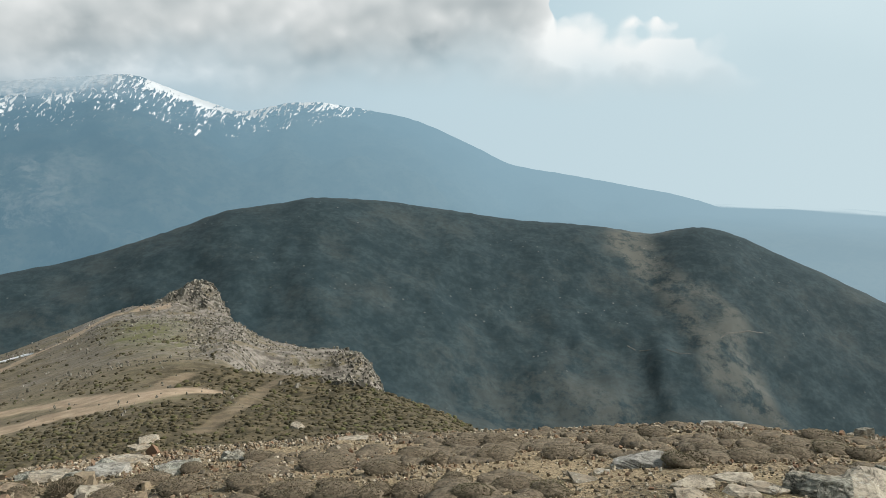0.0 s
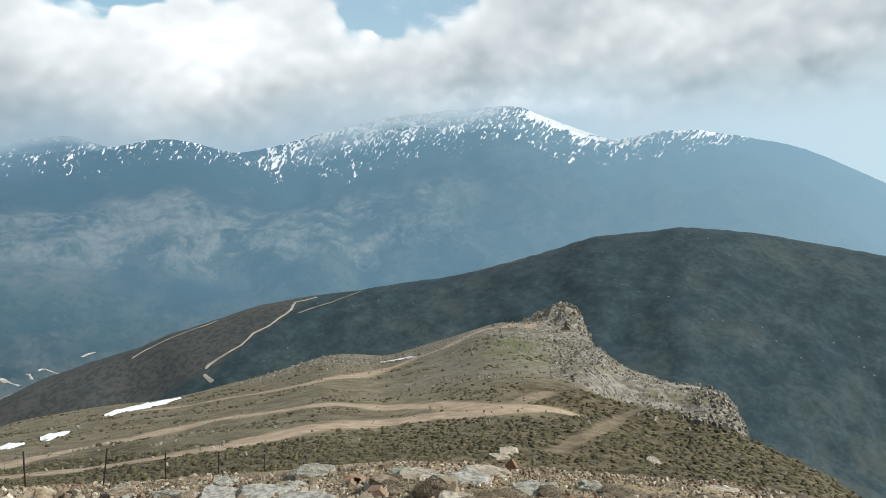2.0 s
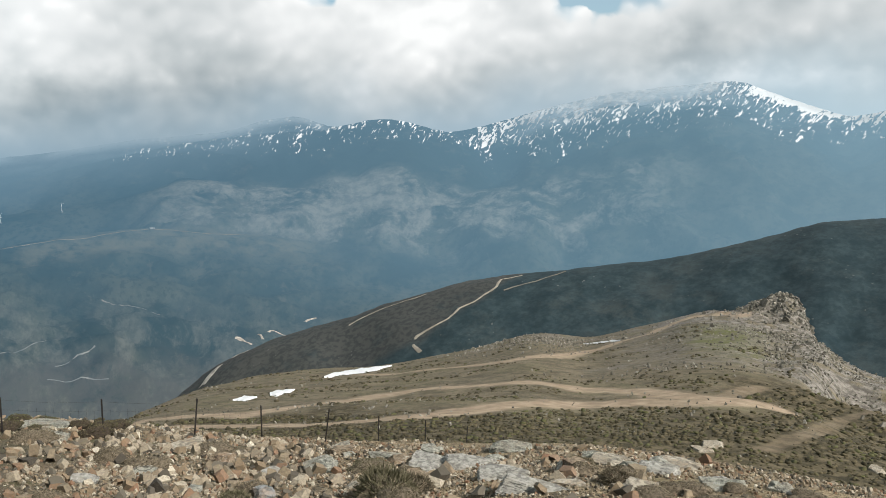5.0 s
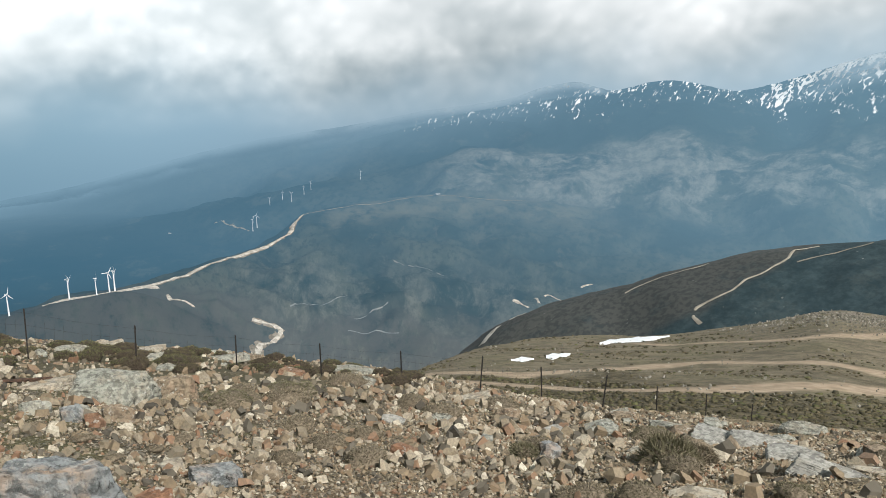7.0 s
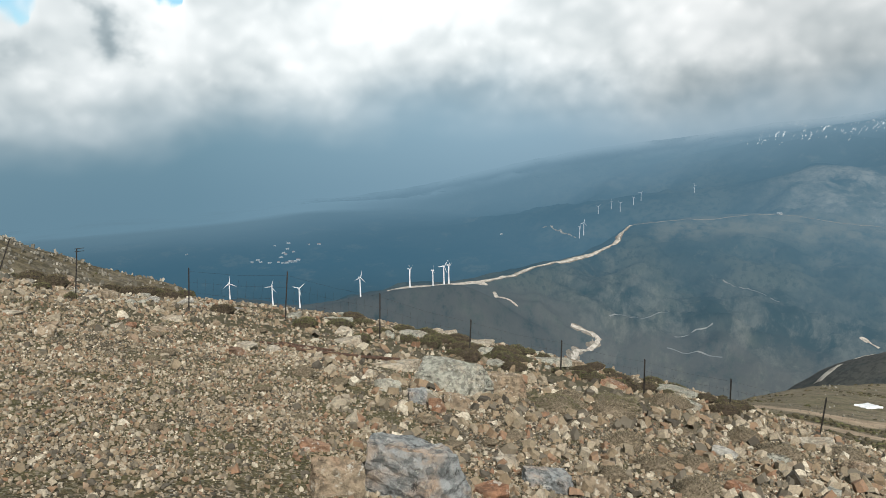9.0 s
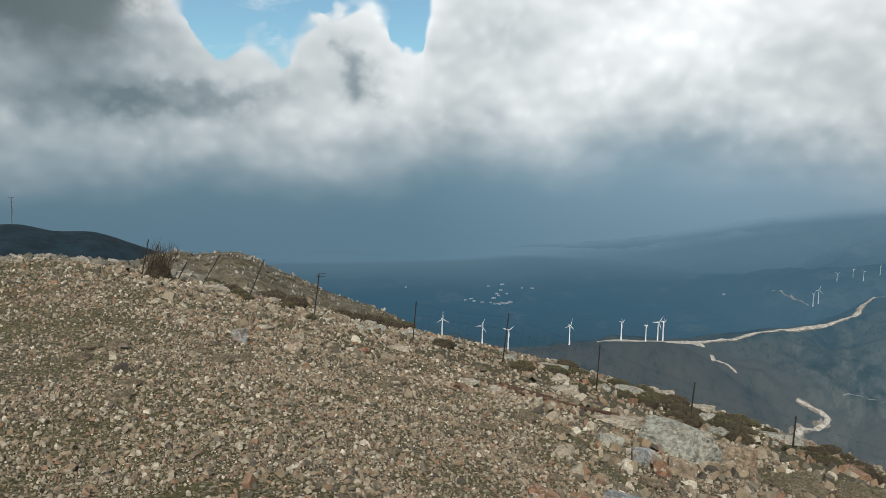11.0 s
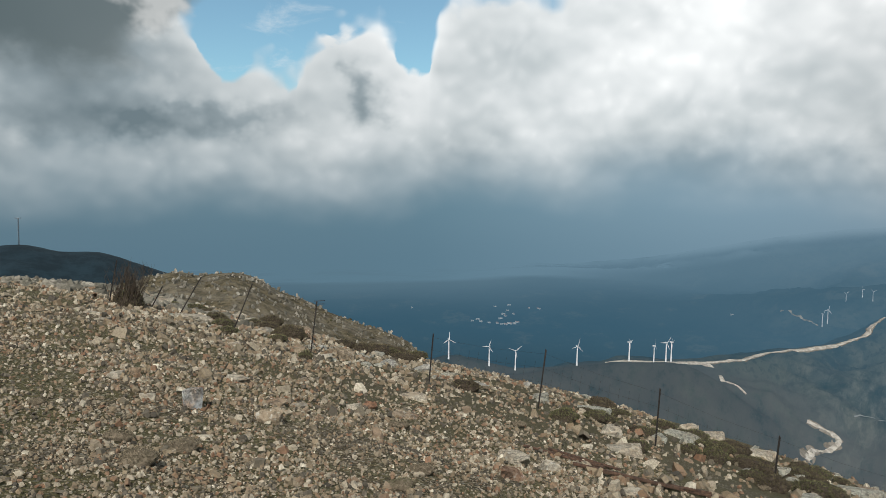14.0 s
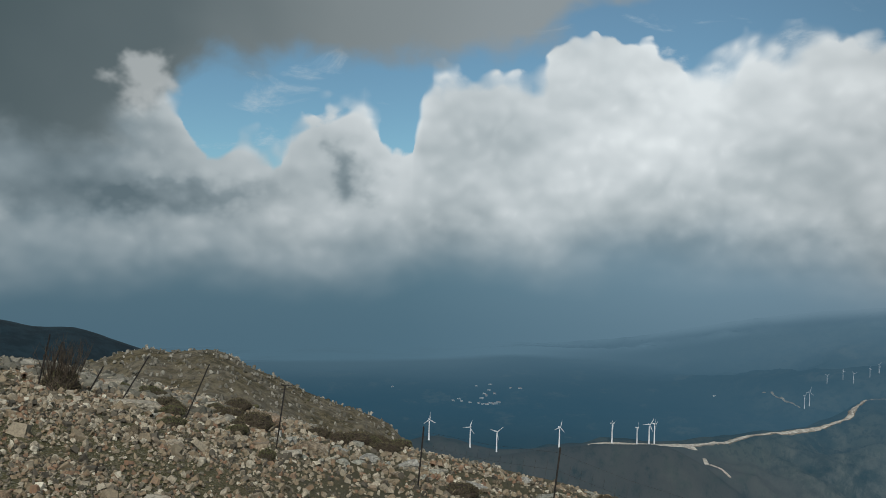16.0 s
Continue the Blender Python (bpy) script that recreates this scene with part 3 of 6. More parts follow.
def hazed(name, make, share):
    """A far thing's material with haze painted in: a share of blue emission."""
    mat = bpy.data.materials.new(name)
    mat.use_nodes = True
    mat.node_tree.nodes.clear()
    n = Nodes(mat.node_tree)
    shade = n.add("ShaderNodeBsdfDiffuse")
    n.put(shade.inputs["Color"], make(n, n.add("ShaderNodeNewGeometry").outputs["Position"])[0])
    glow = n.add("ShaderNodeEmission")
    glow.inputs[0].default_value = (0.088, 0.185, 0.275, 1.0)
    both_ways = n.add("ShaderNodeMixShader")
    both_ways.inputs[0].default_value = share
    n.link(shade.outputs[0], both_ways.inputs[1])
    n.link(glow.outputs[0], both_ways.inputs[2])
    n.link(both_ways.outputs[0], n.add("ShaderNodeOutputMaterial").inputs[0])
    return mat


def make_stone(n, w):
    isle = n.add("ShaderNodeNewGeometry").outputs["Random Per Island"]
    body = n.ramp(isle, [(0.0, (0.050, 0.044, 0.035)), (0.15, (0.142, 0.125, 0.096)), (0.3, (0.276, 0.223, 0.151)), (0.5, (0.234, 0.173, 0.110)), (0.6, (0.234, 0.130, 0.078)), (0.68, (0.300, 0.250, 0.179)), (0.86, (0.367, 0.321, 0.244)), (0.95, (0.450, 0.400, 0.309)), (1.0, (0.617, 0.567, 0.456))])
    grain = n.noise(w, 30.0, 5.0, 0.65)
    return n.mix(n.math("MULTIPLY", n.step(grain, 0.62, 0.35), 0.5), body, (0.11, 0.095, 0.075)), grain


def make_crag(n, w):
    isle = n.add("ShaderNodeNewGeometry").outputs["Random Per Island"]
    body = n.ramp(isle, [(0.0, (0.105, 0.098, 0.080)), (0.5, (0.185, 0.172, 0.142)), (0.85, (0.27, 0.252, 0.212)), (1.0, (0.40, 0.375, 0.32))])
    grain = n.noise(w, 4.0, 5.0, 0.65)
    return n.mix(n.math("MULTIPLY", n.step(grain, 0.60, 0.35), 0.4), body, (0.10, 0.09, 0.07)), grain


def make_outcrop(n, w):
    isle = n.add("ShaderNodeNewGeometry").outputs["Random Per Island"]
    body = n.ramp(isle, [(0.0, (0.095, 0.09, 0.072)), (0.5, (0.17, 0.16, 0.13)), (0.85, (0.25, 0.23, 0.19)), (1.0, (0.36, 0.335, 0.28))])
    grain = n.noise(w, 7.0, 8.0, 0.72)
    return n.mix(n.math("MULTIPLY", n.step(grain, 0.58, 0.36), 0.65), body, (0.07, 0.064, 0.05)), grain


def rock_maker(cold, warm, share):
    """Rock: a main colour, a second in broad stains, lichen and dark cracks."""

    def make(n, w):
        own = n.add("ShaderNodeObjectInfo").outputs["Random"]
        spot = n.add("ShaderNodeVectorMath", operation="ADD")
        n.link(w, spot.inputs[0])
        n.link(n.combine(n.math("MULTIPLY", own, 37.0), own, 0.0), spot.inputs[1])
        p = spot.outputs[0]
        axes = n.add("ShaderNodeSeparateXYZ")
        n.link(p, axes.inputs[0])
        stain = n.step(n.noise(p, 2.2, 5.0, 0.6, 0.6), share - 0.13, share + 0.13)
        body = n.mix(stain, cold, warm)
        fine = n.noise(p, 11.0, 8.0, 0.72)
        body = n.mix(n.math("MULTIPLY", n.step(fine, 0.57, 0.40), 0.75), body, tuple(c * 0.30 for c in cold))
        layers = n.noise(n.combine(n.math("MULTIPLY", own, 9.0), 0.0, n.math("ADD", n.math("MULTIPLY", n.noise(p, 2.0, 3.0), 0.5), axes.outputs[2])), 9.0, 4.0, 0.7)
        body = n.mix(n.math("MULTIPLY", n.step(layers, 0.50, 0.40), 0.35), body, tuple(c * 0.4 for c in cold))
        lichen = n.math("MULTIPLY", n.step(n.noise(p, 17.0, 5.0, 0.7), 0.54, 0.62), n.step(n.noise(p, 3.0, 3.0), 0.46, 0.58))
        body = n.mix(n.math("MULTIPLY", lichen, 0.6), body, (0.50, 0.50, 0.45))
        seam = n.math("ABSOLUTE", n.math("SUBTRACT", n.noise(p, 1.7, 6.0, 0.6, 1.2), 0.5))
        gap = n.math("MULTIPLY", n.step(seam, 0.012, 0.0), n.step(n.noise(p, 2.6, 2.0), 0.45, 0.6))
        body = n.mix(n.math("MULTIPLY", gap, 0.75), body, (0.04, 0.037, 0.032))
        return body, n.math("SUBTRACT", n.math("ADD", fine, n.math("MULTIPLY", layers, 0.6)), n.math("MULTIPLY", gap, 0.7))

    return make


def make_shrub(n, w):
    own = n.add("ShaderNodeObjectInfo").outputs["Random"]
    isle = n.add("ShaderNodeNewGeometry").outputs["Random Per Island"]
    body = n.ramp(isle, [(0.0, (0.080, 0.068, 0.045)), (0.5, (0.150, 0.126, 0.086)), (0.8, (0.225, 0.188, 0.132)), (1.0, (0.31, 0.262, 0.19))])
    return n.mix(n.math("MULTIPLY", n.step(own, 0.72, 0.95), 0.45), body, (0.095, 0.100, 0.048)), own


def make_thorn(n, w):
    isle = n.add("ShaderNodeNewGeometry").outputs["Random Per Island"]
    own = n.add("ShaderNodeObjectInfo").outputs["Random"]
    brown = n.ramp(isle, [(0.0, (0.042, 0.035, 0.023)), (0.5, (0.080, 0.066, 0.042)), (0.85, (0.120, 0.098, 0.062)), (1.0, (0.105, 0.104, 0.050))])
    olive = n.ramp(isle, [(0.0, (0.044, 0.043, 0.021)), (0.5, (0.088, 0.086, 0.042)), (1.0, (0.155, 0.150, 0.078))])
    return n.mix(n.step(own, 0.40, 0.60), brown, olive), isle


def make_heather(n, w):
    isle = n.add("ShaderNodeNewGeometry").outputs["Random Per Island"]
    body = n.ramp(isle, [(0.0, (0.042, 0.037, 0.021)), (0.45, (0.076, 0.066, 0.038)), (0.75, (0.120, 0.100, 0.060)), (0.85, (0.080, 0.080, 0.036)), (1.0, (0.098, 0.098, 0.045))])
    return body, isle


def plain(dark, lite, scale, detail=5.0):
    def make(n, w):
        f = n.noise(w, scale, detail, 0.65)
        return n.mix(n.step(f, 0.35, 0.65), dark, lite), f

    return make


GROUND = material("summit_ground", make_ground, 0.95, (0.6, 0.03))
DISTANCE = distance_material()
STONE = material("loose_stone", make_stone, 0.85, (0.4, 0.01))
BLUE_ROCK = material("blue_grey_rock", rock_maker((0.27, 0.285, 0.285), (0.40, 0.275, 0.18), 0.57), 0.8, (0.8, 0.05))
SLAB_ROCK = material("grey_slab", rock_maker((0.37, 0.36, 0.325), (0.30, 0.28, 0.235), 0.56), 0.85, (0.5, 0.02))
GREY_ROCK = material("grey_limestone", rock_maker((0.37, 0.37, 0.315), (0.36, 0.32, 0.25), 0.55), 0.85, (0.9, 0.06))
PALE_ROCK = material("pale_limestone", rock_maker((0.44, 0.395, 0.315), (0.33, 0.265, 0.19), 0.55), 0.85, (0.6, 0.03))
WARM_ROCK = material("tan_rock", rock_maker((0.30, 0.24, 0.17), (0.25, 0.165, 0.11), 0.56), 0.85, (0.7, 0.03))
RUST_ROCK = material("rust_red_rock", rock_maker((0.28, 0.15, 0.09), (0.24, 0.17, 0.12), 0.5), 0.85, (0.7, 0.03))
CRAG_ROCK = material("crag_rock", make_crag, 0.9)
OUTCROP = material("outcrop_limestone", make_outcrop, 0.9, (0.7, 0.03))
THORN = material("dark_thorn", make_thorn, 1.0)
DEAD_WOOD = material("old_twigs", plain((0.088, 0.072, 0.050), (0.205, 0.168, 0.122), 28.0), 1.0)
SHRUB = material("dry_shrub", make_shrub, 1.0)
HEATHER = material("heath_cushions", make_heather, 1.0)
SNOW = material("old_snow", plain((0.74, 0.76, 0.79), (0.86, 0.87, 0.88), 0.5), 0.6)
ROAD = material("gravel_road", plain((0.24, 0.225, 0.20), (0.46, 0.435, 0.39), 0.11), 0.95)
PATHWAY = material("dirt_path", plain((0.12, 0.112, 0.095), (0.19, 0.175, 0.145), 0.08), 0.95)
SPOIL = material("road_spoil", plain((0.125, 0.115, 0.10), (0.22, 0.205, 0.178), 0.07), 0.95)
SPUR_PATH = material("pale_dirt_path", plain((0.22, 0.20, 0.165), (0.34, 0.31, 0.255), 0.08), 0.95)
# far track, nearly half of it painted haze
FAR_PATH = hazed("hazed_dirt_path", plain((0.20, 0.185, 0.155), (0.30, 0.28, 0.235), 0.05), 0.48)
FAINT = material("overgrown_track", plain((0.080, 0.084, 0.080), (0.125, 0.125, 0.112), 0.08), 0.95)
IRON = material("weathered_iron", plain((0.012, 0.011, 0.011), (0.032, 0.027, 0.024), 18.0), 0.7)
RUST = material("rusty_iron", plain((0.05, 0.033, 0.025), (0.115, 0.068, 0.046), 14.0), 0.85)
# white paint with some blue emission for haze
WHITE = hazed("hazed_white_steel", plain((0.60, 0.61, 0.62), (0.70, 0.71, 0.72), 0.4), 0.22)
STEEL = material("galvanised_steel", plain((0.10, 0.11, 0.12), (0.17, 0.18, 0.19), 0.6), 0.5)
# far whitewash, steel and tile, mostly emission painted as haze
PLASTER = hazed("hazed_whitewash", plain((0.45, 0.44, 0.42), (0.65, 0.64, 0.61), 0.2), 0.66)
FAR_WHITE = hazed("hazed_far_steel", plain((0.60, 0.61, 0.62), (0.70, 0.71, 0.72), 0.4), 0.62)
TILE = hazed("hazed_roof_tile", plain((0.24, 0.15, 0.11), (0.34, 0.23, 0.17), 0.3), 0.62)
WINDOW = material("dark_window", plain((0.02, 0.025, 0.03), (0.04, 0.045, 0.05), 0.3), 0.2)
TWIG = material("bare_twigs", plain((0.035, 0.027, 0.02), (0.075, 0.058, 0.042), 9.0), 0.95)


# ---- ground ----
def part(name, bm, mat, parent=None, label="", smooth=False):
    """Links a bmesh as one mesh object, under its thing where there is one."""
    mesh = bpy.data.meshes.new(name)
    bm.to_mesh(mesh)
    bm.free()
    mesh.materials.append(mat)
    if smooth:
        mesh.shade_smooth()
    ob = new(name, mesh)
    ob.parent = parent
    return tagged(ob, label) if label else ob


def mesh_of(name, verts, faces, mat, smooth=False):
    """A mesh from arrays; faces all of one length."""
    verts, faces = np.asarray(verts, np.float32), np.asarray(faces, np.int32)
    mesh = bpy.data.meshes.new(name)
    mesh.vertices.add(len(verts))
    mesh.vertices.foreach_set("co", verts.ravel())
    k = faces.shape[1]
    mesh.loops.add(faces.size)
    mesh.loops.foreach_set("vertex_index", faces.ravel())
    mesh.polygons.add(len(faces))
    mesh.polygons.foreach_set("loop_start", np.arange(0, faces.size, k, dtype=np.int32))
    mesh.polygons.foreach_set("use_smooth", np.full(len(faces), smooth))
    mesh.update(calc_edges=True)
    mesh.materials.append(mat)
    return mesh


def spread(mesh, name, values):
    layer = mesh.attributes.new(name, "FLOAT", "POINT")
    layer.data.foreach_set("value", np.clip(values, 0, 4).astype(np.float32))


TURNS = np.radians(np.concatenate([np.arange(-38, 146, 0.34), np.arange(146, 322, 3.0)]))


def ring_sheet(name, radii, mat):
    """A sheet of land of rings about the summit, following height()."""
    a, r = np.meshgrid(TURNS, radii)
    x, y = (-np.sin(a) * r).ravel(), (np.cos(a) * r).ravel()
    z = height(x, y)
    n, m = len(radii), len(TURNS)
    i, j = np.meshgrid(np.arange(n - 1), np.arange(m), indexing="ij")
    k = (j + 1) % m
    faces = np.stack([i * m + j, (i + 1) * m + j, (i + 1) * m + k, i * m + k], -1).reshape(-1, 4)[:, ::-1]
    return mesh_of(name, np.stack([x, y, z], 1), faces, mat, True), x, y, z


def near_line(x, y, points, wide):
    """1 on a line through points given as (turn, distance), 0 at wide metres from it."""
    best = np.full(len(x), 1e9)
    pts = [(-r * math.sin(radians(a)), r * math.cos(radians(a))) for a, r in points]
    for (ax, ay), (bx, by) in zip(pts, pts[1:]):
        dx, dy = bx - ax, by - ay
        t = np.clip(((x - ax) * dx + (y - ay) * dy) / (dx * dx + dy * dy), 0, 1)
        best = np.minimum(best, np.hypot(x - ax - t * dx, y - ay - t * dy))
    return 1 - ramp01(best, wide * 0.5, wide)


# wheel tracks over the saddle: (turn, distance)
TRACKS = [
    ([(46, 150), (44.9, 147), (41.8, 138), (38.7, 133), (35.6, 124), (32.4, 134), (29.4, 163), (26.4, 178), (24.7, 203), (22.9, 216), (20.8, 219), (19.4, 212)], 3.0),
    ([(66, 80), (62.2, 82), (55, 72), (50, 82), (44.9, 91), (40.7, 94), (36.5, 89), (31.2, 86), (27, 82), (22.8, 74)], 3.2),
    ([(62, 66), (59.9, 64), (50.9, 55), (44.9, 57), (40.7, 59), (36.5, 64), (30.6, 71), (26.1, 72), (22.3, 70), (17.5, 74)], 3.6),
    ([(17.4, 52), (15.1, 58), (12.9, 78), (11.2, 84)], 1.0), ([(20.2, 73), (19.6, 81), (18.1, 85)], 1.5),
]

radii = np.concatenate([[1e-6], np.exp(np.arange(math.log(0.06), math.log(1.6), 0.11)), np.exp(np.arange(math.log(1.6), math.log(42.0), 0.0145)), np.exp(np.arange(math.log(42.0), math.log(245.0), 0.0075)), np.exp(np.arange(math.log(245.0), math.log(1150.0), 0.0145))])
mesh, x, y, z = ring_sheet("ground", np.append(radii, 1150.0), GROUND)
r, a = np.hypot(x, y), np.degrees(np.arctan2(-x, y))
brow = along(a, BROW_FAR)
saddle = ramp01(r, brow * 1.25, brow * 1.9)
rim = along(a, RIM_FAR)
spread(mesh, "saddle", saddle)
spread(mesh, "sandy", ramp01(a + 8 * rough(x, y, 3, 3, 229), 50, 40) * ramp01(rough(x, y, 1.6, 4, 231), -0.35, 0.0))
spread(mesh, "turfy", ramp01(a + 5 * rough(x, y, 5, 3, 219), 60, 74) * ramp01(a, 116, 106) * ramp01(r + 5 * rough(x, y, 4, 4, 221), 13, 19))
spread(mesh, "mossy", ramp01(a + 10 * rough(x, y, 6, 4, 215), 62, 100) * ramp01(a, 176, 146) * ramp01(r + 2 * rough(x, y, 3, 3, 217), 0.5, 4.0))
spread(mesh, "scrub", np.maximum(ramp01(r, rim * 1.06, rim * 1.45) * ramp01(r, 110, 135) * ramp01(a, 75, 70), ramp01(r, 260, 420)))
speck = rough(x, y, 12, 4, 201)
spread(mesh, "heath", np.maximum(ramp01(a + 9 * speck, 24, 18) * ramp01(r, 98, 86), ramp01(r + 30 * speck, 75, 55)) * 0.95 * ramp01(a, 92, 85) + 1.0 * ramp01(a, 92, 99) * ramp01(r, 40, 55))
spread(mesh, "green", ramp01(np.hypot((a - 20.3) / 3.6, (r - 148) / 46) + 0.5 * speck, 1.1, 0.4) + 0.22 * ramp01(speck, 0.0, 0.5))
cx, cy = x + 225 * math.sin(radians(16.55)), y - 225 * math.cos(radians(16.55))
spread(mesh, "scree", np.maximum(ramp01(np.hypot(cx * 0.8, cy * 0.5), 34, 10), np.maximum(1.1 * ramp01(a + 5 * speck, 19, 15) * ramp01(r, 98, 112), 0.6 * ramp01(np.abs(a - 34 + 8 * speck), 5, 2) * ramp01(r, 165, 190))) + 0.55 * ramp01(a + 6 * speck, 30, 24) * ramp01(r, 92, 112) + 0.3 * ramp01(a, 92, 97) * ramp01(r, 38, 50))
# bearing of the sunlit strip painted down the dark hill
bend = np.interp(r, [650, 740, 800, 880, 960], [-25.5, -21.5, -18.6, -15.4, -12.2])
spread(mesh, "dry", 0.55 * ramp01(np.abs(a - bend + 5 * rough(x, y, 90, 3, 207)), 2.6, 0.6) * ramp01(r, 640, 720) * ramp01(r, 1000, 960) * ramp01(a, -5, -9) + 0.15 * ramp01(rough(x, y, 120, 4, 209), 0.15, 0.45) * ramp01(r, 420, 520) + 0.25 * ramp01(r + 40 * rough(x, y, 60, 4, 223), 690, 640) * ramp01(a, 4, -6) * ramp01(r, 400, 500))
# edge of the cloud shadow painted across the dark hill
shadow_edge = np.interp(a, [33.5, 34.6, 36.5, 38, 40, 42, 45, 52], [830, 803, 772, 745, 728, 706, 712, 690]) + 9 * rough(x, y, 30, 3, 225)
spread(mesh, "spur", ramp01(r - shadow_edge, -6, 8) * ramp01(a, 33.8, 35) * ramp01(a, 78, 70) * ramp01(r, 420, 500))
# the whole mast hill, picked out by bearing and painted dark
spread(mesh, "mast_hill_shade", ramp01(a, 98, 106) * ramp01(r, 260, 420))
track = np.zeros(len(x))
for line, wide in TRACKS:
    track = np.maximum(track, min(1.0, 0.3 * wide) * near_line(x, y, line, wide * (0.85 + 0.5 * rough(x, y, 4.0, 3, 211))))
spread(mesh, "track", track * (0.7 + 0.3 * ramp01(rough(x, y, 2.0, 3, 213), -0.3, 0.3)))
tagged(new("ground", mesh), "stony summit ground with gravel, turf, heath and scrub slopes", "ground", kind="structure")

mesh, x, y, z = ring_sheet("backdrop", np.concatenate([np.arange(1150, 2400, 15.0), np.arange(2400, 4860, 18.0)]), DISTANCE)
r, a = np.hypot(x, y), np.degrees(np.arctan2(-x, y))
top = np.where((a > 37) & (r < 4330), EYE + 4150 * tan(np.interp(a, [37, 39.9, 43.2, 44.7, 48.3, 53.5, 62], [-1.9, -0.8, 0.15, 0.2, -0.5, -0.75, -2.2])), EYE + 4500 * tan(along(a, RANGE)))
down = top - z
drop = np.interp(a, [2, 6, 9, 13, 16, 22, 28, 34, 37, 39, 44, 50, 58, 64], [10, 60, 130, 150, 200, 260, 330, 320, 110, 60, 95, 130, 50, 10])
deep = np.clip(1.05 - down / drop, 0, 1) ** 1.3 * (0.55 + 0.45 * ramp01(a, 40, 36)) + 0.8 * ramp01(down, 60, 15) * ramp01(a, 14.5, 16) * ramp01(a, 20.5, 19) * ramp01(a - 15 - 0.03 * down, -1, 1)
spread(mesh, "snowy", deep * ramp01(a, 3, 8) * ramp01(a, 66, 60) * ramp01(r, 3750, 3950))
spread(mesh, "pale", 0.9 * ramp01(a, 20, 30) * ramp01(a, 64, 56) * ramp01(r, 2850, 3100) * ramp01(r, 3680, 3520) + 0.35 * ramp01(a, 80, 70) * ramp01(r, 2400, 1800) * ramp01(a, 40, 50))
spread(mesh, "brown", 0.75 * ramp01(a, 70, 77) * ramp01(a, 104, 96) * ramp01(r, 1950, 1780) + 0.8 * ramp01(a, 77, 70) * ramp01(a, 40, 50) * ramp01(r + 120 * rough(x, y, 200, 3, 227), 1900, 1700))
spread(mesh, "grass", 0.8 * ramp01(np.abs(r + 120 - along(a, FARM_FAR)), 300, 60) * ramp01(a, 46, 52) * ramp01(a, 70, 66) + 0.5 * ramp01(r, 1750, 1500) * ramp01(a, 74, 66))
# first term: cloud shadow painted on the hut hill's front; the rest woodland
spread(mesh, "woods_and_shadow", 0.95 * ramp01(np.hypot((a - 58) / 4.5, (r - 1960) / 240), 1.1, 0.7) + 0.9 * ramp01(a, 20, 32) * ramp01(a, 66, 58) * ramp01(r, 3560, 3700) * ramp01(r, 4130, 4050) + 0.85 * ramp01(a, 73, 80) * ramp01(r, 1900, 2100))
# share of blue haze painted on the slopes, by distance and bearing
spread(mesh, "haze_glow", 0.20 + 0.44 * ramp01(r, 1400, 3000) + 0.16 * ramp01(r, 3500, 4500) + 0.15 * ramp01(a, 30, -5) + 0.06 * ramp01(a, 66, 80) * ramp01(r, 2000, 3200))
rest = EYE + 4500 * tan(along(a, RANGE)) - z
# murk painted over the farthest slopes
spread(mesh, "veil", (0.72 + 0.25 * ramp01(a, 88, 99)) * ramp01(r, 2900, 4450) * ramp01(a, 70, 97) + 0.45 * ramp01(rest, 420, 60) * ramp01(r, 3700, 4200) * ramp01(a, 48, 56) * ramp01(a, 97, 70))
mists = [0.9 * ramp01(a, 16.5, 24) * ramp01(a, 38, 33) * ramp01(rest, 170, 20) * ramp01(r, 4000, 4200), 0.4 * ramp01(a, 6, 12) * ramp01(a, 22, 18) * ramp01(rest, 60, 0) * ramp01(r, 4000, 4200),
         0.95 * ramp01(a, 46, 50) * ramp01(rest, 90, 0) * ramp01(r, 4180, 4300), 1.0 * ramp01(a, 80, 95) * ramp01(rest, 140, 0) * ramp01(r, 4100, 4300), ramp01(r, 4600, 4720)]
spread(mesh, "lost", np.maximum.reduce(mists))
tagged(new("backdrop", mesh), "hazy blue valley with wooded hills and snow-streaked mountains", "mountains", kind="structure")


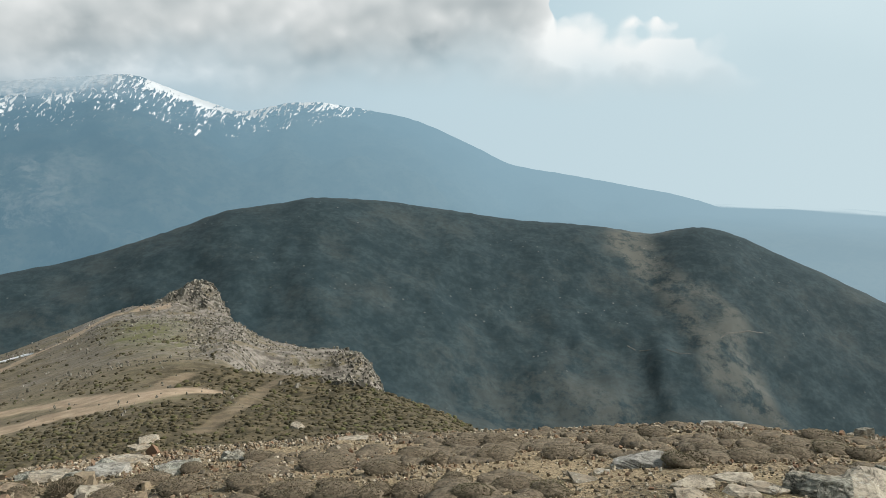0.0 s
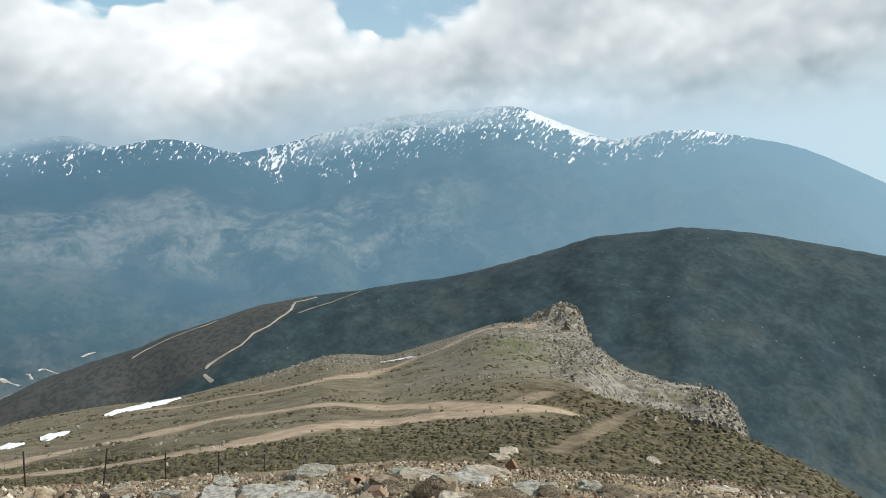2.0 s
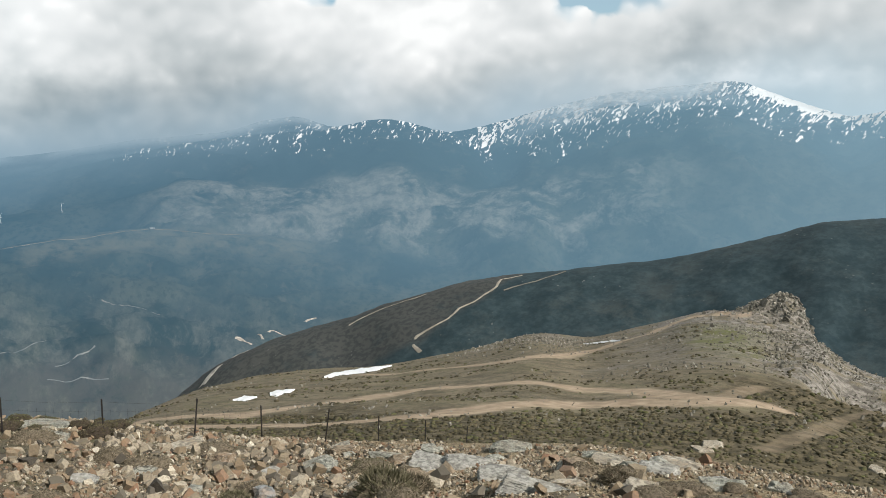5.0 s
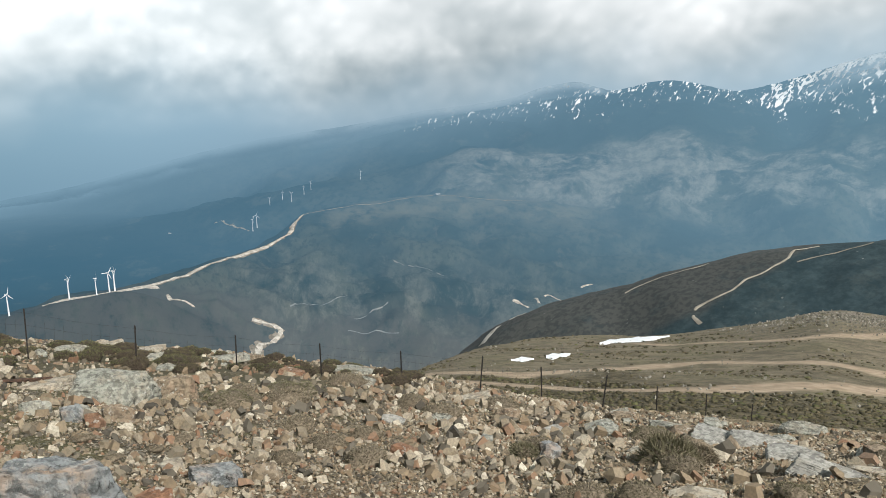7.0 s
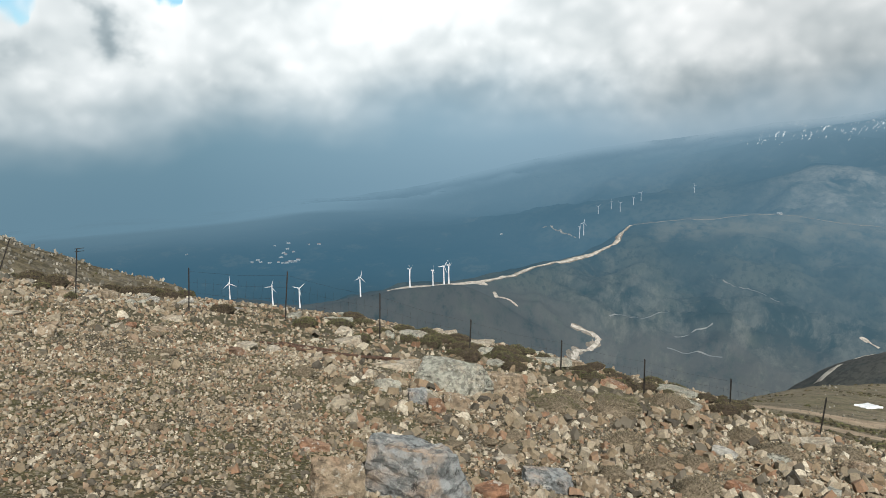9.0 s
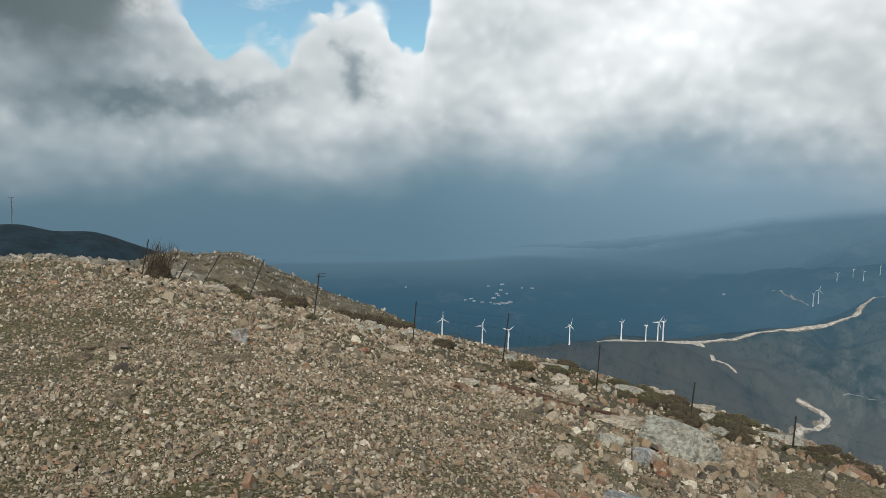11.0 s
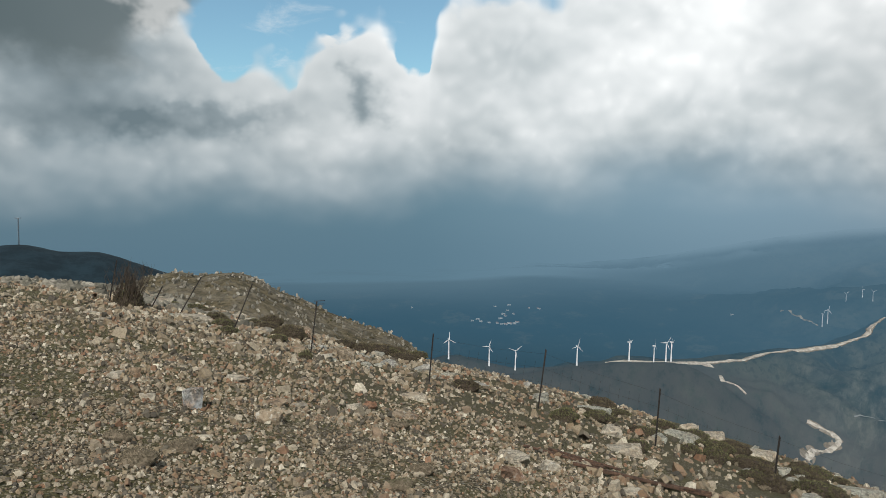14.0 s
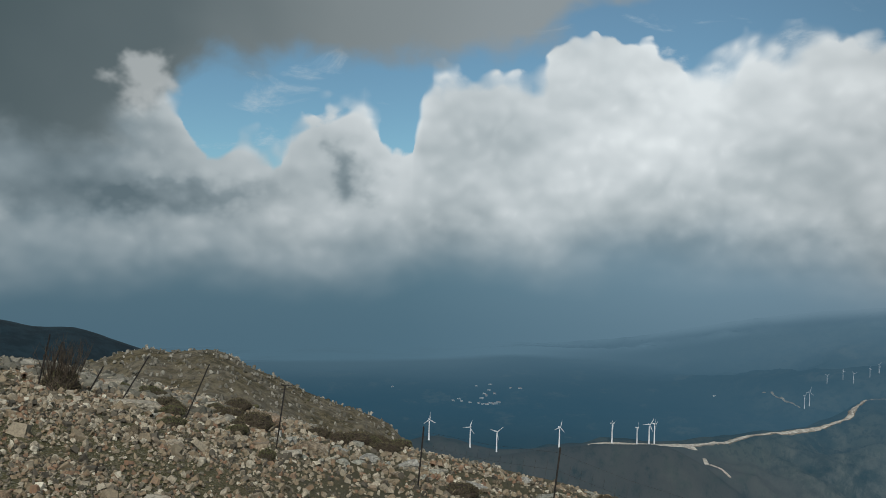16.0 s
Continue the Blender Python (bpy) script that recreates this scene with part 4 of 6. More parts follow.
# ---- stones and boulders ----
def hull_mesh(name, size, seed, mat, cuts=0, points=14, boxy=0.5):
    """An angular stone: the hull of points thrown round a box, broken up further where it is large."""
    dice = random.Random(seed)
    bm = bmesh.new()
    for _ in range(points):
        v = Vector([dice.uniform(-1, 1) for _ in range(3)])
        m = max(abs(c) for c in v) or 1.0
        v = v.normalized().lerp(v / m, boxy) * dice.uniform(0.88, 1.0)
        bm.verts.new((v.x * size[0] / 2, v.y * size[1] / 2, v.z * size[2] / 2))
    out = bmesh.ops.convex_hull(bm, input=bm.verts)
    bmesh.ops.delete(bm, geom=list({g for g in out["geom_interior"] + out["geom_unused"] if isinstance(g, bmesh.types.BMVert)}), context="VERTS")
    if cuts:
        bmesh.ops.bevel(bm, geom=bm.edges[:], offset=min(size) * 0.05, segments=1, affect="EDGES", clamp_overlap=True)
        bmesh.ops.triangulate(bm, faces=bm.faces)
        bmesh.ops.subdivide_edges(bm, edges=bm.edges, cuts=cuts, use_grid_fill=True)
        span = max(size)
        off = Vector((seed * 3.7, seed * 1.3, 0))
        for v in bm.verts:
            p = v.co / span * 3.2 + off
            step = round(noise.noise(p * 0.9) * 4) / 4
            v.co += v.co.normalized() * span * (0.035 * step + 0.035 * noise.noise(p * 2.3) + 0.015 * noise.noise(p * 6.0))
        bm.normal_update()
    bmesh.ops.triangulate(bm, faces=bm.faces)
    mesh = bpy.data.meshes.new(name)
    bm.to_mesh(mesh)
    bm.free()
    mesh.materials.append(mat)
    return mesh


def rock_mesh(name, size, seed, mat, grain=0.09, cuts=9, worn=1.0):
    """A broken rock: a block split by random planes, its edges chipped, with beds and cracks worn into it."""
    d = random.Random(seed)
    bm = bmesh.new()
    bmesh.ops.create_cube(bm, size=2.0)
    planes = [(Vector((d.gauss(0, 0.12), d.gauss(0, 0.12), 1)).normalized(), d.uniform(0.62, 0.8))]
    for i in range(cuts):
        v = Vector((d.gauss(0, 1), d.gauss(0, 1), d.gauss(0.1, 0.5))).normalized()
        planes.append((v, d.uniform(0.62, 0.98)))
    for v, far in planes:
        out = bmesh.ops.bisect_plane(bm, geom=bm.verts[:] + bm.edges[:] + bm.faces[:], plane_co=v * far, plane_no=v, clear_outer=True)
        edges = [e for e in out["geom_cut"] if isinstance(e, bmesh.types.BMEdge)]
        if edges:
            bmesh.ops.edgenet_fill(bm, edges=edges)
    bmesh.ops.remove_doubles(bm, verts=bm.verts[:], dist=0.02)
    bmesh.ops.bevel(bm, geom=bm.edges[:], offset=0.045, segments=1, affect="EDGES", clamp_overlap=True)
    bmesh.ops.triangulate(bm, faces=bm.faces[:])
    for _ in range(5):
        long = [e for e in bm.edges if e.calc_length() > grain * 2.4]
        if not long:
            break
        bmesh.ops.subdivide_edges(bm, edges=long, cuts=1)
        bmesh.ops.triangulate(bm, faces=bm.faces[:])
    bm.normal_update()
    off = Vector((seed * 3.7, seed * 1.3, seed * 0.7))
    bed = Vector((d.gauss(0, 0.35), d.gauss(0, 0.35), 1)).normalized()
    moves = []
    for v in bm.verts:
        q = v.co * 1.5 + off
        up = v.co.dot(bed) * 5 + 1.2 * noise.noise(q)
        ledge = (up - math.floor(up) - 0.5) * 0.05
        crack = max(0.0, 1 - abs(noise.noise(q * 1.1)) / 0.05) * 0.07
        moves.append(v.normal * worn * (ledge - crack + 0.05 * noise.noise(q * 2.2) + 0.035 * noise.noise(q * 5.5)))
    for v, m in zip(bm.verts, moves):
        v.co += m
    lo = [min(v.co[k] for v in bm.verts) for k in range(3)]
    hi = [max(v.co[k] for v in bm.verts) for k in range(3)]
    for v in bm.verts:
        v.co = Vector([((v.co[k] - lo[k]) / (hi[k] - lo[k]) - 0.5) * size[k] for k in range(3)])
    mesh = bpy.data.meshes.new(name)
    bm.to_mesh(mesh)
    bm.free()
    mesh.materials.append(mat)
    return mesh


KIND = {"B": (BLUE_ROCK, "blue-grey boulder with tan weathered faces on the gravel"), "G": (GREY_ROCK, "grey lichen-spotted limestone block in the stony ground"),
        "P": (PALE_ROCK, "pale limestone slab lying in the gravel"), "W": (WARM_ROCK, "tan angular rock broken from the bedrock"), "R": (RUST_ROCK, "rust-red rock stained by iron on the gravel"),
        "S": (SLAB_ROCK, "smooth grey bedrock slab lying flat in the ground")}


def boulder(x, y, wide, tall, kind, seed):
    """A stone that shows wide by tall from the summit, part sunk in the ground; slabs lie flat."""
    mat, label = KIND[kind]
    d = random.Random(seed)
    deep = min(max(tall * 2.0, 0.5 * wide), 1.2 * wide) if kind in "SP" else 0.75 * wide
    high = max(tall - 0.31 * deep, 0.4 * tall)
    full = high * 1.7
    near = wide > 0.3 and math.hypot(x, y) < 16
    ob = new("boulder", rock_mesh("boulder", (wide * 1.05, deep, full), seed, mat, 0.075 if near else 0.16))
    lean = 5 if kind in "SP" else 12
    r = math.hypot(x, y)
    k = (r + deep * 0.4) / r
    turn = math.degrees(math.atan2(-x, y)) + d.uniform(-14, 14)
    ob.matrix_world = pose(x * k, y * k, ground_z(x * k, y * k) + high - full / 2, d.uniform(-lean, lean), d.uniform(-lean, lean), turn)
    return tagged(ob, label, "rock", "boulders on the summit")


# places and visible sizes of the boulders: x, y, width, height, kind
BOULDERS = [(-5.25, -0.15, 0.85, 0.7, "B"), (-11.7, 0.93, 1.35, 0.80, "G"), (-12.64, 1.96, 0.64, 0.56, "W"), (-10.61, -0.13, 0.38, 0.26, "G"), (-10.35, 0.31, 0.24, 0.27, "G"), (-6.28, 1.07, 0.48, 0.26, "B"),
             (-6.48, 1.53, 0.3, 0.22, "W"), (-7.3, 3.4, 0.36, 0.26, "R"), (-20.06, 6.41, 0.75, 0.4, "R"), (-17.67, 7.33, 0.88, 0.38, "G"), (-6.98, 0.82, 0.25, 0.17, "P"), (-10.37, 0.77, 0.38, 0.28, "W"),
             (-5.72, 0.42, 0.3, 0.17, "R"), (-38, 3.5, 0.7, 0.6, "P"), (-4.92, 9.57, 0.5, 0.3, "P"), (-4.34, 10.66, 0.58, 0.3, "P"), (-3.31, 7.29, 0.42, 0.24, "P"), (-21.06, 6.71, 0.78, 0.42, "R")]
BOULDERS += [(-15.2, 9.12, 1.03, 0.31, "P"), (-27.31, 7.22, 1.26, 0.53, "W"), (-23.95, 9.85, 1.75, 0.49, "G"), (-7.81, 5.85, 0.26, 0.21, "B"), (-14.32, 12.96, 0.6, 0.3, "G"), (-4.26, 7.47, 0.45, 0.16, "P"),
             (-17.47, 45.77, 1.48, 0.59, "P"), (-17.27, 43.94, 1.24, 0.46, "P"), (-2.88, 8.39, 0.5, 0.2, "G"), (-2.56, 9.31, 0.2, 0.14, "G"), (-1.24, 10.8, 0.45, 0.14, "P"), (-9.4, 50.52, 0.96, 0.58, "P"),
             (-17.57, -0.7, 0.6, 0.3, "P"), (-19.5, 3, 0.6, 0.3, "G"), (-24.5, -1, 0.9, 0.4, "G"), (-26, 1.5, 1.1, 0.45, "G"), (-29.5, 4.2, 1.3, 0.5, "P"), (-7.37, 9.56, 1, 0.36, "S")]
BOULDERS += [(-5.34, 7.64, 0.65, 0.31, "S"), (-4.27, 6.85, 0.92, 0.22, "S"), (-7.95, 9.3, 0.75, 0.4, "S"), (-7.82, 11.29, 0.76, 0.3, "G"), (-11.35, 10.35, 0.67, 0.33, "W"), (-9.64, 9.89, 0.6, 0.26, "G"),
             (-9.1, 9.75, 0.6, 0.26, "W"), (-4.55, 5.1, 0.56, 0.12, "P"), (-11.77, 7.82, 0.58, 0.4, "W"), (-7.19, 5.38, 0.26, 0.24, "B"), (-5.94, 6.92, 0.19, 0.15, "W"), (-10.04, 7.76, 0.61, 0.28, "S"),
             (1.96, 7.07, 0.7, 0.24, "S"), (2.85, 5.66, 0.5, 0.26, "G"), (3.17, 5.7, 0.5, 0.3, "P"), (1.96, 5.89, 0.34, 0.12, "P"), (2.35, 6.13, 0.36, 0.11, "P"), (2.49, 5.77, 0.3, 0.13, "P")]
BOULDERS += [(2.25, 5.66, 0.28, 0.1, "P"), (1.85, 5.58, 0.25, 0.1, "P"), (4.69, 12.52, 0.9, 0.16, "S"), (6.84, 12.42, 0.3, 0.22, "G"), (1.23, 6.51, 0.28, 0.11, "P"), (1.46, 6.88, 0.14, 0.09, "P"),
             (-3.98, 9.1, 0.5, 0.26, "S"), (-5.29, 9.82, 0.34, 0.26, "G"), (-5.06, 10, 0.47, 0.17, "P"), (-3.06, 8.92, 0.4, 0.17, "S"), (-2.44, 9.22, 0.36, 0.17, "G"), (-2.14, 9.02, 0.45, 0.15, "S"),
             (3.7, 6.4, 0.2, 0.18, "G"), (-13.29, 0.1, 0.9, 0.3, "P"), (-10.16, 0.24, 0.27, 0.27, "B"), (-9.81, 0.45, 0.23, 0.26, "R"), (-5.14, -0.79, 0.38, 0.38, "W"), (-6.33, -1.01, 0.26, 0.16, "R")]
BOULDERS += [(-19.87, -0.84, 0.51, 0.39, "P"), (-12.96, -0.99, 0.33, 0.17, "P"), (-23.52, 3.27, 1, 0.34, "G"), (-25.82, 6.12, 1.5, 0.5, "G"), (-31.56, 3.33, 0.77, 0.54, "P"), (-26.95, -9.94, 0.79, 0.69, "W"),
             (-22.93, -7.38, 0.7, 0.46, "W"), (-21.91, -10.99, 0.72, 0.39, "P"), (-13.48, -6.16, 0.32, 0.18, "P"), (-11.31, -5.74, 0.21, 0.26, "B"), (-12.37, -7.03, 0.14, 0.13, "W"), (-11.76, -6.94, 0.21, 0.14, "P"),
             (-11.17, -6.2, 0.17, 0.11, "P"), (-17.19, -7.81, 0.28, 0.19, "P"), (-12.93, -5.12, 0.22, 0.14, "P"), (-13.98, -4.68, 0.21, 0.19, "P"), (-11.35, -4.89, 0.28, 0.2, "W"), (-17.16, -4.44, 0.47, 0.21, "P")]
BOULDERS += [(-14.84, -4.14, 0.43, 0.17, "W"), (-14.82, -4.67, 0.22, 0.14, "R"), (-12.47, -5.25, 0.27, 0.14, "W"), (-11.93, -5.5, 0.13, 0.1, "W"), (-33.7, -14.86, 0.9, 0.37, "P"), (-21.5, -7.44, 0.43, 0.26, "P"),
             (-23.67, -9.89, 0.34, 0.26, "P"), (-22.6, -10.98, 0.48, 0.29, "P"), (-26.97, -14.45, 0.72, 0.42, "P"), (-16.81, -10.18, 0.3, 0.15, "P"), (-17.4, -10.79, 0.38, 0.13, "P"), (-13.15, -2.39, 0.42, 0.29, "P"),
             (-13.1, -1.92, 0.29, 0.22, "P"), (-11.58, -2.31, 0.25, 0.2, "R")]
for i, (x, y, wide, tall, kind) in enumerate(BOULDERS):
    boulder(x, y, wide, tall, kind, 100 + i)

# broken bedrock along the brow beyond the gravel: blocks that share a few shapes
blocks = [rock_mesh("block", (1.1, 0.85, 0.7), 300 + i, m, 0.3, 9) for i, m in enumerate((GREY_ROCK, SLAB_ROCK, GREY_ROCK, WARM_ROCK, GREY_ROCK, GREY_ROCK))]
dice = random.Random(5)


def block(x, y, size, squash=1.0, lift=0.12):
    ob = new("bedrock_block", dice.choice(blocks))
    ob.scale = (size * dice.uniform(0.8, 1.4), size * dice.uniform(0.7, 1.1), size * squash * dice.uniform(0.6, 1.1))
    ob.location = (x, y, ground_z(x, y) + size * lift)
    ob.rotation_euler = (dice.uniform(-0.2, 0.2), dice.uniform(-0.2, 0.2), dice.uniform(0, 6.3))
    return tagged(ob, "weathered block of grey limestone bedrock on the summit brow", "rock", "bedrock blocks on the brow")


def at(turn, far, cx=0.0, cy=0.0):
    return cx - far * math.sin(radians(turn)), cy + far * math.cos(radians(turn))


for i in range(50):  # the brow with the fence
    t = dice.uniform(58, 112)
    x, y = at(t, dice.uniform(22, 38))
    block(x, y, dice.uniform(0.18, 0.5), 0.8)
for i in range(90):  # broken ledges under the leaning posts
    t = dice.uniform(101, 120)
    x, y = at(t, dice.uniform(23, 33))
    block(x, y, dice.choice((0.10, 0.15, 0.22)) * dice.uniform(0.8, 1.3), 0.9, 0.12)
for i in range(26):  # ledge by the slabs
    x, y = at(dice.uniform(22, 66), dice.uniform(9, 15))
    block(x, y, dice.uniform(0.15, 0.45), 0.8)


# loose stones: many small hulls in one mesh
def chip_shapes(count, seed, flat):
    """Broken flakes a metre long: an uneven polygon with a smaller, tilted upper face."""
    shapes = []
    for i in range(count):
        d = np.random.default_rng(seed + i)
        k = 5
        u = (np.arange(k) + d.uniform(-0.35, 0.35, k)) * 2 * np.pi / k
        far, thick = d.uniform(0.34, 0.55, k), d.uniform(*flat)
        low = np.stack([np.cos(u) * far, np.sin(u) * far * d.uniform(0.5, 0.9), np.full(k, -thick / 2)], 1)
        top = low * (1, 1, 0) * d.uniform(0.6, 0.95, (k, 1)) + d.normal(0, 0.03, (1, 3)) * (1, 1, 0)
        top[:, 2] = thick / 2 + (top[:, 0] * d.normal(0, 0.3) + top[:, 1] * d.normal(0, 0.3)) * min(1.0, thick * 3)
        tri = [t for a in range(k) for b in ((a + 1) % k,) for t in ((a, b, k + b), (a, k + b, k + a))] + [(k, k + a, k + a + 1) for a in range(1, k - 1)]
        shapes.append((np.concatenate([low, top]), np.array(tri)))
    return shapes


def strew(name, shapes, x, y, size, mat, rng, sink=0.15, tilt=0.35, z=None, smooth=False):
    """One mesh of many stones at x, y with the sizes given."""
    z = height(x, y) if z is None else z
    verts, faces, n = [], [], 0
    pick = rng.integers(0, len(shapes), len(x))
    for k, (v, t) in enumerate(shapes):
        w = np.where(pick == k)[0]
        if not len(w):
            continue
        a, b, c = rng.uniform(0, 2 * np.pi, len(w)), rng.normal(0, tilt, len(w)), rng.normal(0, tilt, len(w))
        ca, sa, cb, sb, cc, sc = np.cos(a), np.sin(a), np.cos(b), np.sin(b), np.cos(c), np.sin(c)
        rot = np.stack([np.stack([ca * cb, ca * sb * sc - sa * cc, ca * sb * cc + sa * sc], -1),
                        np.stack([sa * cb, sa * sb * sc + ca * cc, sa * sb * cc - ca * sc], -1),
                        np.stack([-sb, cb * sc, cb * cc], -1)], -2)
        p = np.einsum("nij,vj->nvi", rot, v) * size[w][:, None, None]
        low = p[:, :, 2].min(1)
        p += np.stack([x[w], y[w], z[w] - low - sink * size[w]], -1)[:, None, :]
        verts.append(p.reshape(-1, 3))
        faces.append((t[None] + n + (np.arange(len(w)) * len(v))[:, None, None]).reshape(-1, 3))
        n += len(w) * len(v)
    return new(name, mesh_of(name, np.concatenate(verts), np.concatenate(faces), mat, smooth))


rng = np.random.default_rng(11)
CHIPS = chip_shapes(24, 500, (0.20, 0.58))


def sown(count, lo, hi, near, far, cx, cy, least, most):
    """Places that thin out with distance, and sizes that go with it."""
    t, r = np.radians(rng.uniform(lo, hi, count)), np.exp(rng.uniform(math.log(near), math.log(far), count))
    x, y = cx - np.sin(t) * r, cy + np.cos(t) * r
    s = np.clip((r + 1.2) * np.exp(rng.uniform(math.log(least), math.log(most), count)), 0.016, 0.34)
    return x, y, s


path_x, path_y = rng.uniform(-8, 2, 24000), rng.uniform(-6, 3, 24000)
groups = [(path_x, path_y, np.exp(rng.uniform(math.log(0.02), math.log(0.085), 24000))), sown(31000, 40, 122, 2.6, 40, 0, 0, 0.0030, 0.0092), sown(46000, 84, 160, 2.2, 40, -3.2, -1.5, 0.0030, 0.0080), sown(27000, -40, 45, 3.6, 16, 0, 0, 0.0024, 0.0088), sown(420, 50, 128, 4, 34, 0, 0, 0.010, 0.020),
          sown(2300, 50, 96, 4, 22, 0, 0, 0.008, 0.026), sown(15000, 22, 66, 4.2, 15, 0, 0, 0.0028, 0.0085), sown(300, 20, 66, 4.5, 14, 0, 0, 0.014, 0.034), sown(15000, 56, 100, 3.5, 13, 0, 0, 0.0022, 0.0062), sown(14000, 84, 138, 3.2, 14, -5.5, -2.4, 0.0026, 0.0080), sown(2600, 98, 122, 21, 32, 0, 0, 0.0024, 0.0100)]
x, y, s = (np.concatenate(c) for c in zip(*groups))
a = np.degrees(np.arctan2(-x, y))
bare = rough(x, y, 2.4, 3, 301) + 0.5 * rough(x, y, 0.8, 2, 305)
keep = (rng.random(len(x)) < np.where(a < 45, 0.35 + 0.65 * ramp01(bare, -0.3, 0.15), 0.4 + 0.6 * ramp01(bare, -0.45, 0.1)))
far_off = np.hypot(x, y)
keep &= rng.random(len(x)) > 0.6 * ramp01(far_off, 13, 18) * ramp01(a, 62, 74) * ramp01(a, 114, 106)
strew("loose_stones", CHIPS, x[keep], y[keep], s[keep] * 0.90, STONE, rng, 0.10, 0.38)
tagged(bpy.data.objects["loose_stones"], "loose angular limestone chips and flakes covering the summit", "stones", kind="stuff")

# the low wall of outcrop beyond the gravel
def triangles(m):
    """A triangle mesh as arrays."""
    v, t = np.zeros(len(m.vertices) * 3), np.zeros(len(m.polygons) * 3, np.int64)
    m.vertices.foreach_get("co", v)
    m.polygons.foreach_get("vertices", t)
    return v.reshape(-1, 3), t.reshape(-1, 3)


n = 900
t = rng.uniform(112, 143, n)
r = rng.uniform(31, 41, n) - 4 * np.abs(t - 128) / 14
size = np.exp(rng.uniform(math.log(0.16), math.log(0.62), n))
strew("outcrop_blocks", [triangles(hull_mesh("lump", (1.0, 0.8, 0.7), 700 + i, OUTCROP, 0, 16, 0.75)) for i in range(10)], -np.sin(np.radians(t)) * r, np.cos(np.radians(t)) * r, size, OUTCROP, rng, 0.34, 0.3)
tagged(bpy.data.objects["outcrop_blocks"], "jumbled grey limestone blocks of a low outcrop", "rocks", kind="stuff")

# rubble on the saddle, the crag and the brown hummock
LUMPS = chip_shapes(12, 560, (0.5, 0.95))
n = 15000
t, r = rng.uniform(2, 62, n), rng.uniform(50, 235, n)
far = along(t, RIM_FAR)
x, y = -np.sin(np.radians(t)) * r, np.cos(np.radians(t)) * r
patch = rough(x, y, 20, 4, 311)
stony = np.maximum(ramp01(patch, 0.05, 0.45) * (0.10 + 0.9 * ramp01(t, 30, 20)), 0.75 * ramp01(np.abs(t - 33 + 6 * patch), 6, 2) * ramp01(r, 130, 165))
keep = (rng.random(n) < stony * ramp01(r, 70, 105)) & (r < far * 1.02)
strew("saddle_rubble", LUMPS, x[keep], y[keep], np.exp(rng.uniform(math.log(0.15), math.log(0.55), n))[keep], CRAG_ROCK, rng, 0.2)
tagged(bpy.data.objects["saddle_rubble"], "grey rubble and small outcrops scattered over the turf", "stones", kind="stuff")
n = 3600
t, r = rng.uniform(14, 64, n), np.exp(rng.uniform(math.log(48), math.log(180), n))
x, y = -np.sin(np.radians(t)) * r, np.cos(np.radians(t)) * r
keep = (rng.random(n) < 0.08 + 0.92 * ramp01(rough(x, y, 14, 4, 331), 0.05, 0.4)) & (r > along(t, BROW_FAR) * 1.5) & (r < along(t, RIM_FAR))
strew("saddle_stones", LUMPS, x[keep], y[keep], np.exp(rng.uniform(math.log(0.07), math.log(0.34), n))[keep], CRAG_ROCK, rng, 0.2)
tagged(bpy.data.objects["saddle_stones"], "small pale stones scattered over the trodden turf", "stones", kind="stuff")
n = 4200
px, py = rng.normal(1.5, 7.5, n), rng.normal(0, 7.5, n)
tail = rng.random(n) < 0.45
px = np.where(tail, px + rng.uniform(0, 30, n), px)
py = np.where(tail, py - rng.uniform(0, 85, n), py)
cx, cy = at(16.55, 225)
size = np.exp(rng.uniform(math.log(0.22), math.log(1.1), n)) * np.where(tail, 0.6, 1.0) * np.where(rng.random(n) < 0.06, 2.2, 1.0)
strew("crag_rocks", LUMPS, cx + px, cy + py, size, CRAG_ROCK, rng, 0.45, 0.5)
tagged(bpy.data.objects["crag_rocks"], "broken grey rock of the crag and its scree", "rocks", kind="stuff")
n = 3600
t, r = rng.uniform(6.5, 18, n), rng.uniform(104, 205, n)
keep = (rng.random(n) < ramp01(r, 205 - 6 * t, 120)) | (rng.random(n) < 0.35)
size = np.exp(rng.uniform(math.log(0.14), math.log(0.62), n))
strew("scree_rubble", LUMPS, (-np.sin(np.radians(t)) * r)[keep], (np.cos(np.radians(t)) * r)[keep], size[keep], CRAG_ROCK, rng, 0.3, 0.4)
tagged(bpy.data.objects["scree_rubble"], "grey scree rubble below the crag", "stones", kind="stuff")
n = 800
t, r = rng.normal(5.0, 1.3, n), rng.normal(127, 6, n)
t, r = np.where(np.arange(n) < 220, rng.normal(6.6, 0.9, n), t), np.where(np.arange(n) < 220, rng.normal(81, 2.5, n), r)
size = np.exp(rng.uniform(math.log(0.2), math.log(0.9), n))
strew("outcrop_rocks", LUMPS, -np.sin(np.radians(t)) * r, np.cos(np.radians(t)) * r, size, CRAG_ROCK, rng, 0.3, 0.5)
tagged(bpy.data.objects["outcrop_rocks"], "grey outcrop rocks on the rim of the saddle", "rocks", kind="stuff")
n = 8500
t, r = rng.uniform(96, 140, n), np.exp(rng.uniform(math.log(40), math.log(122), n))
size = r * np.exp(rng.uniform(math.log(0.0013), math.log(0.0060), n))
strew("hummock_rubble", LUMPS, -np.sin(np.radians(t)) * r, np.cos(np.radians(t)) * r, size, CRAG_ROCK, rng)
tagged(bpy.data.objects["hummock_rubble"], "pale rubble strewn over the brown hummock", "stones", kind="stuff")
n = 1000
t, r = rng.normal(33, 3.6, n), rng.normal(200, 15, n)
